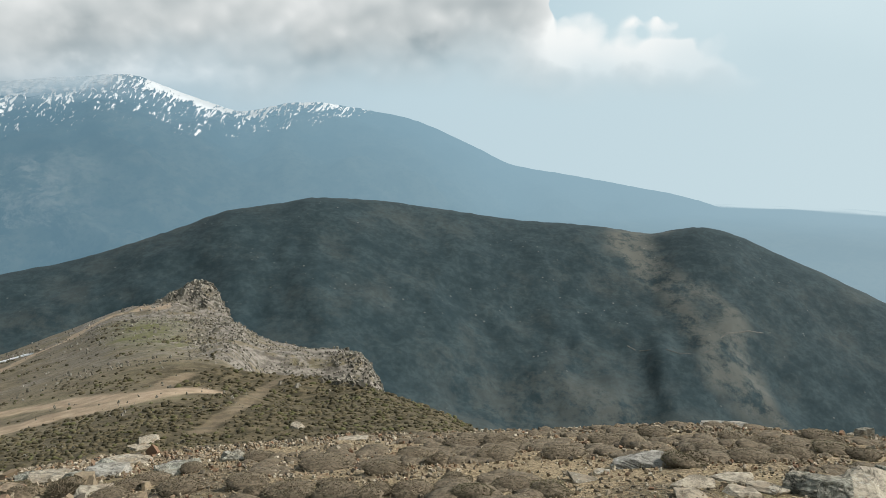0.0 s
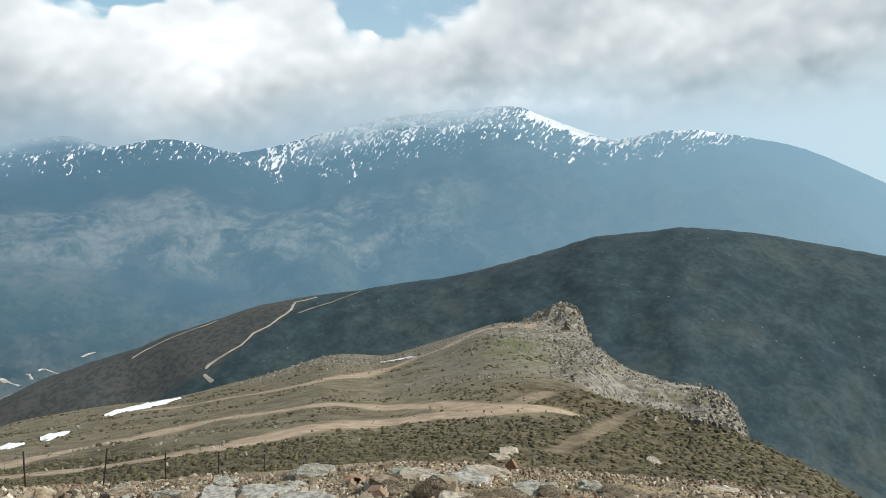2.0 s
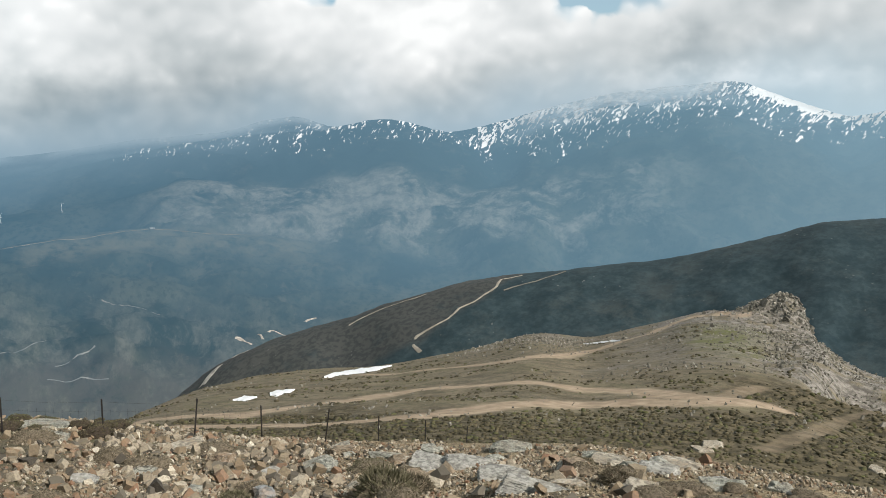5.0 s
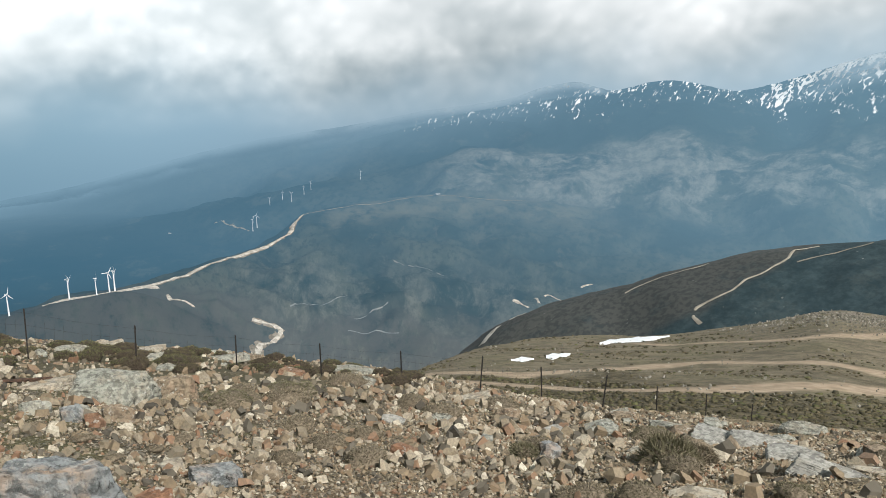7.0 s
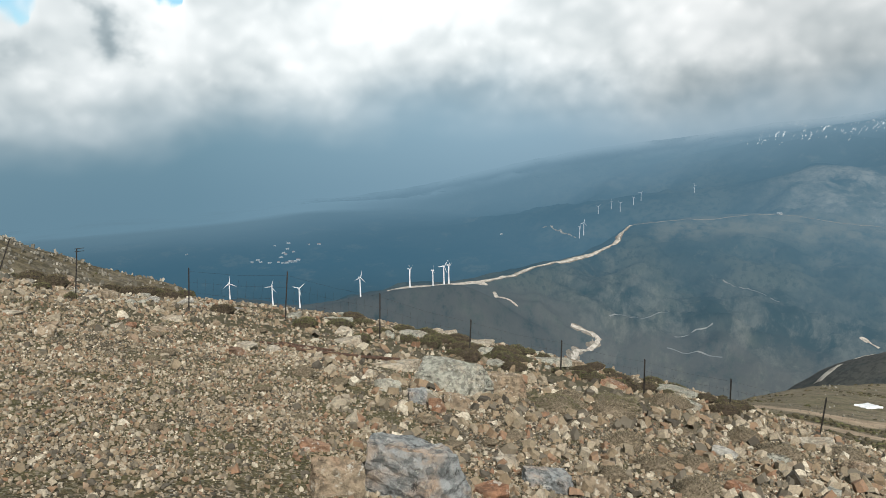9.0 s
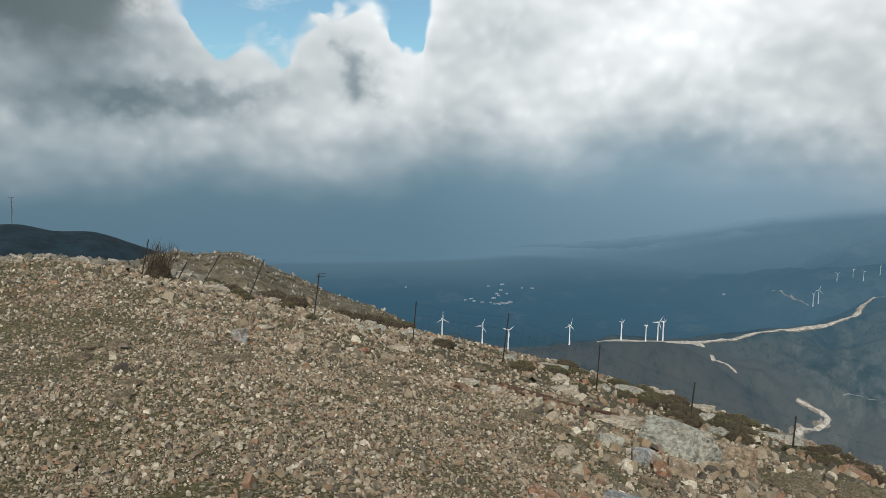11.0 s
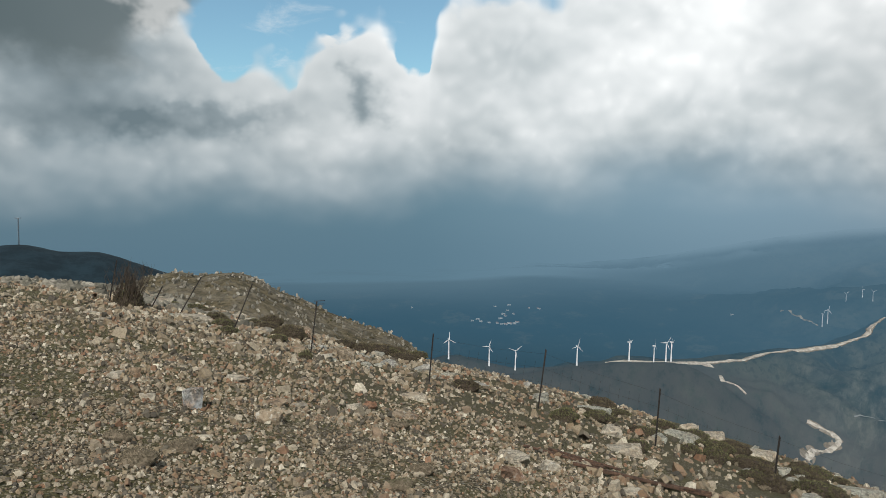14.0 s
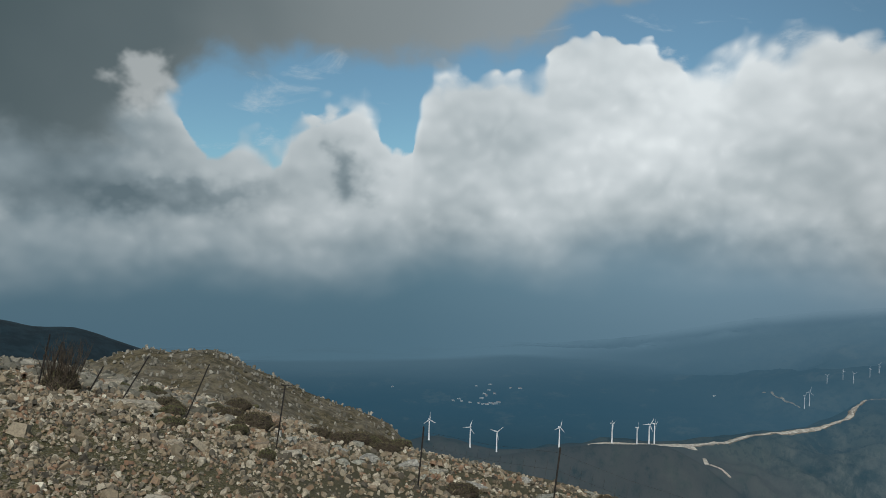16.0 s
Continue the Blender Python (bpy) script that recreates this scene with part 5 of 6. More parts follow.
size = np.exp(rng.uniform(math.log(0.18), math.log(0.7), n))
strew("rim_rocks", LUMPS, -np.sin(np.radians(t)) * r, np.cos(np.radians(t)) * r, size, CRAG_ROCK, rng, 0.3, 0.5)
tagged(bpy.data.objects["rim_rocks"], "low grey rocks along the far rim of the saddle", "rocks", kind="stuff")


# ---- shrubs ----
def cushion_mesh(seed, blades, length, loose, mat, heart=DEAD_WOOD):
    """A dome of many short twigs over a dark heart, one metre across."""
    d = random.Random(seed)
    bm = bmesh.new()
    bmesh.ops.create_icosphere(bm, subdivisions=2, radius=0.43)
    for v in bm.verts:
        p = v.co * 3 + Vector((seed, 0, 0))
        v.co *= 1 + 0.34 * noise.noise(p) + 0.14 * noise.noise(p * 2.3)
        v.co.z = v.co.z * 0.66
    for f in bm.faces:
        f.smooth = True
        f.material_index = 1
    for _ in range(blades):
        u, w = d.uniform(0, 2 * math.pi), d.uniform(-0.1, 1) ** 1
        c = math.sqrt(max(0.0, 1 - w * w))
        way = Vector((c * math.cos(u), c * math.sin(u), w))
        p = way * 1.32 + Vector((seed, 0, 0))
        bump = 1 + 0.34 * noise.noise(p) + 0.14 * noise.noise(p * 2.3)
        root = Vector((way.x * 0.41, way.y * 0.41, way.z * 0.28)) * bump
        tip = root + (way + Vector((d.uniform(-1, 1), d.uniform(-1, 1), d.uniform(-0.5, 1))) * loose).normalized() * length * d.uniform(0.5, 1.2)
        side = way.cross(Vector((d.uniform(-1, 1), d.uniform(-1, 1), d.uniform(-1, 1)))).normalized() * d.uniform(0.008, 0.016)
        bm.faces.new([bm.verts.new(root - side), bm.verts.new(root + side), bm.verts.new(tip)])
    mesh = bpy.data.meshes.new("cushion")
    bm.to_mesh(mesh)
    bm.free()
    mesh.materials.append(mat)
    mesh.materials.append(heart)
    return mesh


CUSHIONS = [cushion_mesh(20 + i, 1400, 0.055, 0.75, SHRUB) for i in range(4)] + [cushion_mesh(40, 1500, 0.17, 0.8, SHRUB)]
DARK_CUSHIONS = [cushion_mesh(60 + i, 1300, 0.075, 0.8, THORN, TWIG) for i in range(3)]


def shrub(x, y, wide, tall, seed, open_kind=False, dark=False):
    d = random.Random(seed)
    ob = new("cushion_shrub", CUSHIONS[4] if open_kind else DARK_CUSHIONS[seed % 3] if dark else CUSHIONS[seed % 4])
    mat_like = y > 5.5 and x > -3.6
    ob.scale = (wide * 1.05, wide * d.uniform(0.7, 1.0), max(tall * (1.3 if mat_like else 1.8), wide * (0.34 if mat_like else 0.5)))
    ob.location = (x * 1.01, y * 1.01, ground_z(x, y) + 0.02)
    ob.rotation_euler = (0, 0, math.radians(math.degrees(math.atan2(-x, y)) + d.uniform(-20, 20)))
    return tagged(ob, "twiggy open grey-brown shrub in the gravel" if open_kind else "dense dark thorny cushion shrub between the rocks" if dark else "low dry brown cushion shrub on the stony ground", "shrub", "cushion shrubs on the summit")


SHRUBS = [(-11.8, 2.56, 0.8, 0.28), (-12.35, 3.67, 0.9, 0.34), (-12.64, 6.19, 0.52, 0.31), (-11.38, 6.15, 0.9, 0.36), (-22.38, -4.07, 0.72, 0.28), (-33.17, -8.97, 1.97, 0.6), (-21.07, 6.71, 0.84, 0.4), (-17.43, 6.8, 0.86, 0.36),
          (-18.1, 8.57, 0.92, 0.35), (-20.32, -1.66, 0.45, 0.2), (-29.17, 1.36, 1.1, 0.4), (-7.0, 2.77, 0.5, 0.26), (-7.22, 1.96, 0.33, 0.16), (-24.67, 4.43, 1.12, 0.37), (-23.04, 2.54, 1.03, 0.38), (-10.36, -1.29, 0.31, 0.18)]
SHRUBS += [(-8.02, 5.82, 0.51, 0.24), (-13.94, 4.28, 1.14, 0.34), (-12.71, 2.97, 0.82, 0.27), (-12.97, 6.41, 0.67, 0.3), (-17.37, 6.95, 1.0, 0.28), (-24.06, 7.81, 1.33, 0.36), (-9.53, 2.89, 0.63, 0.24), (-8.8, 3.58, 0.46, 0.2),
           (-8.13, 2.78, 0.55, 0.2), (-4.59, 8.33, 0.42, 0.18), (-3.16, 7.69, 0.44, 0.16), (-11.94, 2.84, 0.57, 0.25), (-23.3, -10.74, 0.75, 0.36), (-25.2, -9.6, 1.3, 0.7), (-22.41, -8.85, 0.5, 0.3), (-27.74, -13.65, 1.03, 0.45)]
SHRUBS += [(-20.22, -1.76, 0.61, 0.33), (-8.65, -6.55, 0.32, 0.1), (-7.93, -6.24, 0.3, 0.1), (-8.56, -4.83, 0.3, 0.16), (-19.71, -9.08, 0.6, 0.23), (-23.84, -11.18, 0.9, 0.5), (-23.52, -9.35, 0.5, 0.3), (-29.89, -9.33, 1.2, 0.4),
           (-34.65, -8.54, 1.6, 0.6), (-31.5, -7.6, 1.4, 0.5), (-21.87, -4.03, 0.6, 0.3), (-8.78, -6.28, 0.28, 0.16), (-26.5, -10.8, 1.2, 0.6), (-21.0, 0.9, 0.6, 0.3), (-22.5, 0.2, 0.8, 0.35), (-25.5, 2.8, 0.9, 0.4)]
SHRUBS += [(-1.2, 7.92, 0.62, 0.16), (-2.11, 8.93, 0.43, 0.12), (2.31, 7.05, 0.42, 0.19), (-2.99, 7.84, 0.44, 0.16), (-2.46, 7.18, 0.5, 0.18), (-1.78, 7.04, 0.47, 0.16), (-1.29, 6.55, 0.5, 0.16), (-0.85, 6.31, 0.44, 0.16), (-3.13, 7.19, 0.42, 0.14),
           (-4.91, 8.79, 0.46, 0.22), (-4.11, 8.37, 0.43, 0.17), (-2.73, 8.39, 0.27, 0.12), (-0.54, 7.31, 0.45, 0.15)]
SHRUBS += [(-27.52, -13.17, 0.82, 0.4), (-22.42, -10.41, 0.73, 0.36), (-28.65, -12.09, 0.76, 0.32), (-27.94, -11.09, 0.66, 0.31), (-22.17, -8.84, 0.61, 0.31), (-29.94, -8.67, 1.08, 0.53), (-33.35, -8.5, 1.34, 0.6), (-37.26, -8.11, 1.23, 0.54),
           (-19.14, -7.1, 0.32, 0.25), (-17.54, -8.63, 0.24, 0.18), (-27.08, -14.09, 0.51, 0.37), (-35.0, -13.9, 1.4, 0.7)]
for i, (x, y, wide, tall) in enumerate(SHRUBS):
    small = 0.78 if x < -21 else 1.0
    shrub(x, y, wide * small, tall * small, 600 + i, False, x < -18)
shrub(-6.0, 6.24, 0.72, 0.5, 700, True)
shrub(-6.0, 6.7, 0.5, 0.3, 701, True)
shrub(-7.4, 5.1, 0.4, 0.2, 702, True)
shrub(-3.9, 7.9, 0.4, 0.2, 703, True)
HEATH_MOUNDS = [(0.28, 9.24, 0.53, 0.14), (0.74, 9.19, 0.56, 0.12), (0.61, 8.25, 0.5, 0.13), (1.32, 8.16, 0.5, 0.14), (2.09, 9.64, 0.52, 0.11), (0.15, 6.52, 0.32, 0.14), (0.26, 5.91, 0.37, 0.14), (0.6, 6.24, 0.39, 0.12), (0.87, 6.0, 0.35, 0.14),
                (-0.94, 6.64, 0.31, 0.13), (-0.59, 6.06, 0.38, 0.14), (-0.23, 6.22, 0.39, 0.15), (2.96, 10.64, 0.58, 0.12), (3.55, 9.31, 0.45, 0.12), (3.69, 8.58, 0.49, 0.14), (3.49, 7.59, 0.44, 0.14), (4.11, 8.04, 0.47, 0.13), (4.8, 9.62, 0.64, 0.12)]
HEATH_MOUNDS += [(4.25, 7.69, 0.39, 0.13), (2.91, 7.24, 0.41, 0.11), (2.71, 7.68, 0.37, 0.1), (2.22, 7.0, 0.42, 0.18), (-0.03, 7.94, 0.3, 0.15), (-0.31, 8.41, 0.39, 0.13), (-0.51, 6.23, 0.29, 0.15), (-1.59, 6.57, 0.26, 0.16), (-1.22, 6.33, 0.4, 0.16),
                 (-8.91, 8.82, 0.76, 0.25), (-5.47, 5.89, 0.6, 0.28), (-7.45, 8.2, 0.45, 0.19), (-5.09, 4.15, 0.57, 0.2), (-4.78, 4.58, 0.46, 0.23), (-14.12, 9.25, 0.93, 0.26), (-3.92, 5.69, 0.41, 0.18)]
HEATH_MOUNDS += [(-19.79, -1.81, 0.6, 0.36), (-21.41, -4.0, 0.72, 0.32), (-18.71, -0.44, 0.57, 0.26), (-26.66, 1.88, 0.95, 0.34), (-24.99, 2.27, 0.89, 0.39), (-26.66, 3.16, 0.7, 0.37), (-21.78, 1.58, 0.69, 0.39), (-23.28, 2.65, 0.75, 0.38), (-21.3, 2.57, 0.68, 0.4),
                 (-19.67, 2.34, 0.75, 0.38), (-24.5, 4.24, 0.97, 0.41), (-20.67, 3.33, 0.94, 0.4), (-20.69, 3.73, 0.81, 0.3), (-30.77, -0.52, 1.0, 0.44), (-22.4, 3.9, 0.8, 0.4), (-25.9, 4.9, 0.9, 0.4), (-18.9, 3.4, 0.7, 0.3)]
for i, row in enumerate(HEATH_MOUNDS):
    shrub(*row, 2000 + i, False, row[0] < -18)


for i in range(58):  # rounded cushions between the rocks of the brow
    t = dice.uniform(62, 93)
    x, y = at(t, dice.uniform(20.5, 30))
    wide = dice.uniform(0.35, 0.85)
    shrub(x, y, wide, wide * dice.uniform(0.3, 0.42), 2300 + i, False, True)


def heath_mounds():
    """The low heath on the sunny shoulder, too many cushions to count."""
    shapes = []
    for k in range(4):
        m = cushion_mesh(80 + k, 420, 0.04, 0.7, SHRUB)
        v, t = np.zeros(len(m.vertices) * 3), np.zeros(len(m.polygons) * 3, np.int64)
        m.vertices.foreach_get("co", v)
        m.polygons.foreach_get("vertices", t)
        shapes.append((v.reshape(-1, 3) * (1.0, 0.9, 0.40), t.reshape(-1, 3)))
        bpy.data.meshes.remove(m)
    n = 1300
    close = np.arange(n) % 4 == 0
    t = np.where(close, rng.uniform(-9, 16, n), rng.uniform(-34, 6, n))
    r = np.where(close, rng.uniform(5.2, 9.6, n), rng.uniform(6.6, 13.5, n))
    x, y = -np.sin(np.radians(t)) * r, np.cos(np.radians(t)) * r
    patch = rough(x, y, 2.0, 3, 301)
    keep = (patch < np.where(t < 3, 0.06, -0.14)) & (np.hypot(x - 1.96, y - 7.25) > 0.6) & ~((t < -7) & (r < 6.9))
    size = np.exp(rng.uniform(math.log(0.12), math.log(0.46), n))
    ob = strew("heath_mounds", shapes, x[keep], y[keep], size[keep], SHRUB, rng, 0.12, 0.08)
    ob.data.materials.append(DEAD_WOOD)
    each = len(shapes[0][1])
    heart = (np.arange(len(ob.data.polygons)) % each < each - 420).astype(np.int32)
    ob.data.polygons.foreach_set("material_index", heart)
    ob.data.polygons.foreach_set("use_smooth", heart.astype(bool))
    return ob


tagged(heath_mounds(), "low greyish brown heath cushions covering the sunny shoulder", "heath", kind="stuff")
for i in range(64):  # tufts among the gravel
    t, r = dice.uniform(70, 150), dice.uniform(4, 26)
    x, y = at(t, r, -2.0, -1.0)
    shrub(x, y, dice.uniform(0.14, 0.34), dice.uniform(0.05, 0.1), 820 + i)


def heath_cover():
    """The heath over the mound and the lower slope, in one mesh."""
    domes = []
    for i in range(8):
        d = random.Random(900 + i)
        m = hull_mesh("dome", (1, 1, 0.8), 900 + i, HEATHER, 0, 13, 0.1)
        v, t = np.zeros(len(m.vertices) * 3), np.zeros(len(m.polygons) * 3, np.int64)
        m.vertices.foreach_get("co", v)
        m.polygons.foreach_get("vertices", t)
        domes.append((v.reshape(-1, 3) * (1.0, 0.85, 0.72), t.reshape(-1, 3)))
        bpy.data.meshes.remove(m)
    n = 27000
    t, r = rng.uniform(-3, 66, n), np.exp(rng.uniform(math.log(24), math.log(150), n))
    x, y = -np.sin(np.radians(t)) * r, np.cos(np.radians(t)) * r
    thick = np.maximum(ramp01(t + 24 * rough(x, y, 20, 3, 321), 25, 17) * ramp01(r, 92, 84), ramp01(r + 40 * rough(x, y, 14, 3, 323), 74, 56))
    clear = np.zeros(n)
    for line, wide in TRACKS:
        clear = np.maximum(clear, near_line(x, y, line, wide * 1.2))
    keep = (rng.random(n) < (0.010 + 0.99 * thick) * (1 - clear)) & (r > along(t, BROW_FAR) * 1.2)
    t3, r3 = rng.uniform(16, 64, 9000), np.exp(rng.uniform(math.log(60), math.log(190), 9000))
    x3, y3 = -np.sin(np.radians(t3)) * r3, np.cos(np.radians(t3)) * r3
    off_track = np.zeros(9000)
    for line, wide in TRACKS:
        off_track = np.maximum(off_track, near_line(x3, y3, line, wide * 1.2))
    tufts = (rough(x3, y3, 11, 4, 329) > 0.16) & (off_track < 0.3) & (r3 < along(t3, RIM_FAR))
    x, y, r, t, keep = np.append(x, x3), np.append(y, y3), np.append(r, r3 * 0.62), np.append(t, t3), np.append(keep, tufts)
    t2, r2 = rng.uniform(95, 140, 700), rng.uniform(46, 121, 700)
    x2, y2 = -np.sin(np.radians(t2)) * r2, np.cos(np.radians(t2)) * r2
    patch = rough(x2, y2, 9, 3, 325) > -0.05
    x, y, r, t, keep = np.append(x, x2), np.append(y, y2), np.append(r, r2), np.append(t, t2), np.append(keep, patch)
    n = len(x)
    size = np.clip(r * 0.0080, 0.2, 0.75) * np.exp(rng.uniform(math.log(0.4), math.log(1.5), n))
    return strew("heath", domes, x[keep], y[keep], size[keep], HEATHER, rng, 0.20, 0.15, None, True)


tagged(heath_cover(), "dark brown heath cushions covering the slope below the summit", "heath", kind="stuff")


# ---- fence ----
def rod(bm, a, b, thick, sides=5, thin=1.0):
    """A tapered rod between two points, added to bm."""
    a, b = Vector(a), Vector(b)
    way = (b - a).normalized()
    u = way.orthogonal().normalized()
    v = way.cross(u)
    rings = []
    for p, k in ((a, 1.0), (b, thin)):
        rings.append([bm.verts.new(p + (u * math.cos(2 * math.pi * i / sides) + v * math.sin(2 * math.pi * i / sides)) * thick * k / 2) for i in range(sides)])
    for i in range(sides):
        j = (i + 1) % sides
        bm.faces.new([rings[0][i], rings[0][j], rings[1][j], rings[1][i]])
    bm.faces.new(rings[0][::-1])
    bm.faces.new(rings[1])


# posts of the stock fence: x, y, lean towards +y in degrees, height
POSTS = [(-22.0, -7.95, 8, 1.3), (-21.6, -4.95, 5, 1.22), (-21.2, -2.4, 7, 1.36), (-20.4, 0.1, 3, 1.25), (-20.15, 2.42, 5, 1.1), (-20.1, 4.9, 3, 0.98), (-20.1, 7.25, 1, 1.02), (-20.1, 9.75, 1, 1.02), (-20.1, 12.45, 9, 1.2), (-20.1, 14.9, 0, 1.2),
         (-20.0, 17.4, 13, 1.2), (-20.0, 20.0, 3, 1.2), (-20.0, 22.6, 2, 1.2), (-20.1, 25.3, 6, 1.2), (-20.1, 28.0, 2, 1.2)]
fence = new("stock_fence")
fence.location = (-20.6, 0.1, ground_z(-20.6, 0.1))
tagged(fence, "wire stock fence on thin rusty iron posts", "fence")
tops = []
for x, y, lean, tall in POSTS:
    z = ground_z(x, y)
    foot, top = Vector((x, y, z - 0.25)), Vector((x, y + math.sin(radians(lean)) * tall, z + math.cos(radians(lean)) * tall))
    bm = bmesh.new()
    rod(bm, foot, top, 0.030, 4)
    rod(bm, foot + Vector((0.014, 0.014, 0)), top + Vector((0.014, 0.014, -0.02)), 0.018, 4)
    bmesh.ops.translate(bm, vec=-fence.location, verts=bm.verts)
    part("post", bm, IRON, fence)
    tops.append((foot + Vector((0, 0, 0.25)), top))
for k in (0.22, 0.45, 0.68, 0.92):
    bm = bmesh.new()
    for (f0, t0), (f1, t1) in zip(tops[1:], tops[2:]):
        a, b = f0.lerp(t0, k), f1.lerp(t1, k)
        mid = a.lerp(b, 0.5) - Vector((0, 0, 0.05 + 0.04 * noise.noise(a * 3)))
        rod(bm, a, mid, 0.004, 3)
        rod(bm, mid, b, 0.004, 3)
    bmesh.ops.translate(bm, vec=-fence.location, verts=bm.verts)
    part("wire", bm, IRON, fence, "thin sagging fence wire")
for (f0, t0), (f1, t1) in zip(tops[1:], tops[2:]):
    bm = bmesh.new()
    for k in range(1, 12):
        low, top = (f0.lerp(f1, k / 12) + Vector((0, 0, 0.05))), t0.lerp(t1, k / 12) - Vector((0, 0, 0.28))
        rod(bm, low, top, 0.0035, 3)
    bmesh.ops.translate(bm, vec=-fence.location, verts=bm.verts)
    part("netting", bm, IRON, fence, "upright strands of thin wire netting")
# the corner post carries short cross bars
bm = bmesh.new()
f0, t0 = tops[0]
for k in (0.93, 0.99):
    p = f0.lerp(t0, k)
    rod(bm, p + Vector((0, -0.07, 0)), p + Vector((0, 0.2, 0.02)), 0.02, 4)
bmesh.ops.translate(bm, vec=-fence.location, verts=bm.verts)
part("cross_bar", bm, IRON, fence, "short iron cross bars")


def loose_post(x, y, lean, tall, side=0.0):
    z = ground_z(x, y)
    bm = bmesh.new()
    rod(bm, (0, 0, -0.2), (side, math.sin(radians(lean)) * tall, math.cos(radians(lean)) * tall), 0.034, 4)
    ob = part("leaning_post", bm, IRON)
    ob.location = (x, y, z)
    return tagged(ob, "bent rusty iron fence post leaning over the rubble", "post", "leaning posts past the fence's end")


for row in ((-22.5, -10.2, 26, 1.35), (-22.6, -11.75, 36, 1.25), (-22.8, -12.65, 36, 0.8), (-22.4, -13.5, 14, 1.2), (-22.3, -13.3, 24, 1.1)):
    loose_post(*row)


def dead_bush(x, y, tall, seed):
    """A thicket of bare upright twigs over a dark cushion."""
    d = random.Random(seed)
    root = new("bare_bush")
    root.location = (x, y, ground_z(x, y))
    bm = bmesh.new()
    for _ in range(120):
        a = Vector((d.gauss(0, 0.12), d.gauss(0, 0.12), 0))
        way = Vector((a.x * 0.8 + d.gauss(0, 0.10), 0.14 + a.y * 0.8 + d.gauss(0, 0.12), 1.0))
        b = a + way * tall * d.uniform(0.45, 0.75)
        c = b + Vector((d.gauss(0, 0.1), d.gauss(0, 0.1), tall * d.uniform(0.15, 0.35)))
        rod(bm, a, b, 0.018, 3, 0.6)
        rod(bm, b, c, 0.011, 3, 0.3)
    part("branchwork", bm, TWIG, root, "bare upright twigs")
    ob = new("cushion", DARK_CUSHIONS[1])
    ob.parent, ob.scale = root, (0.95, 0.9, 1.5)
    return tagged(root, "bare dark thornbush standing among leaning posts", "bush")


dead_bush(-22.3, -12.9, 1.2, 3)


def scrap_bar(x, y, length, turn, thick, mat, lift):
    bm = bmesh.new()
    rod(bm, (-length / 2, 0, 0), (length / 2, 0, 0.02), thick, 4)
    bmesh.ops.bevel(bm, geom=bm.edges[:], offset=thick * 0.12, segments=1, affect="EDGES")
    ob = part("rusty_bar", bm, mat)
    dx, dy = math.cos(radians(turn)) * length / 2, math.sin(radians(turn)) * length / 2
    slope = math.degrees(math.atan2(ground_z(x + dx, y + dy) - ground_z(x - dx, y - dy), length))
    ob.matrix_world = pose(x, y, ground_z(x, y) + thick * 0.4 + lift, 0, -slope, turn)
    return tagged(ob, "rusty iron bar lying on the gravel", "scrap iron", "scrap bars on the gravel")


for i, (x, y, length, turn) in enumerate(((-15.0, -1.8, 1.2, 84), (-14.6, -0.9, 1.6, 100), (-14.75, -0.5, 1.7, 106), (-14.9, -0.1, 1.3, 98), (-15.1, -1.5, 1.1, 78))):
    scrap_bar(x, y, length, turn, 0.05 + 0.015 * (i % 2), RUST, 0.02 * (i % 3))


# ---- snow patches on the saddle ----
def snow_patch(points, thick):
    """A thin old snowdrift: outline as (turn, distance) of its long axis with half widths."""
    bm = bmesh.new()
    rows = []
    steps = 40
    for i in range(steps + 1):
        u = i / steps
        k = u * (len(points) - 1)
        j = min(int(k), len(points) - 2)
        w = k - j
        t, r, half = (points[j][m] * (1 - w) + points[j + 1][m] * w for m in range(3))
        half = half * (0.8 + 0.5 * noise.noise(Vector((u * 5, t, 0)))) + 0.03
        line = []
        for q in range(9):
            e = (q - 4) / 4
            x, y = at(t, r + e * half * (1 + 0.25 * noise.noise(Vector((u * 9, e, r)))))
            line.append(bm.verts.new((x, y, ground_z(x, y) - 0.12 + (thick + 0.12) * (1 - e ** 4))))
        rows.append(line)
    for a, b in zip(rows, rows[1:]):
        for q in range(8):
            bm.faces.new([a[q], a[q + 1], b[q + 1], b[q]])
    bmesh.ops.recalc_face_normals(bm, faces=bm.faces)
    ob = part("snow_patch", bm, SNOW, smooth=True)
    return tagged(ob, "thin white patch of old snow on the turf", "snow", "snow patches on the saddle")


snow_patch([(49.0, 148, 0.2), (48.2, 158, 11), (46.5, 170, 20), (45.2, 182, 15), (44.1, 190, 0.3)], 0.35)
snow_patch([(55.5, 97, 0.1), (54.7, 100, 4.5), (53.8, 100, 0.2)], 0.2)
snow_patch([(52.9, 104, 4.0), (52.4, 106, 8.0), (51.6, 109, 4.5), (51.1, 110, 0.1)], 0.25)
snow_patch([(30.2, 197, 0.1), (29.4, 195, 4), (28.3, 188, 6), (27.6, 178, 0.3)], 0.25)


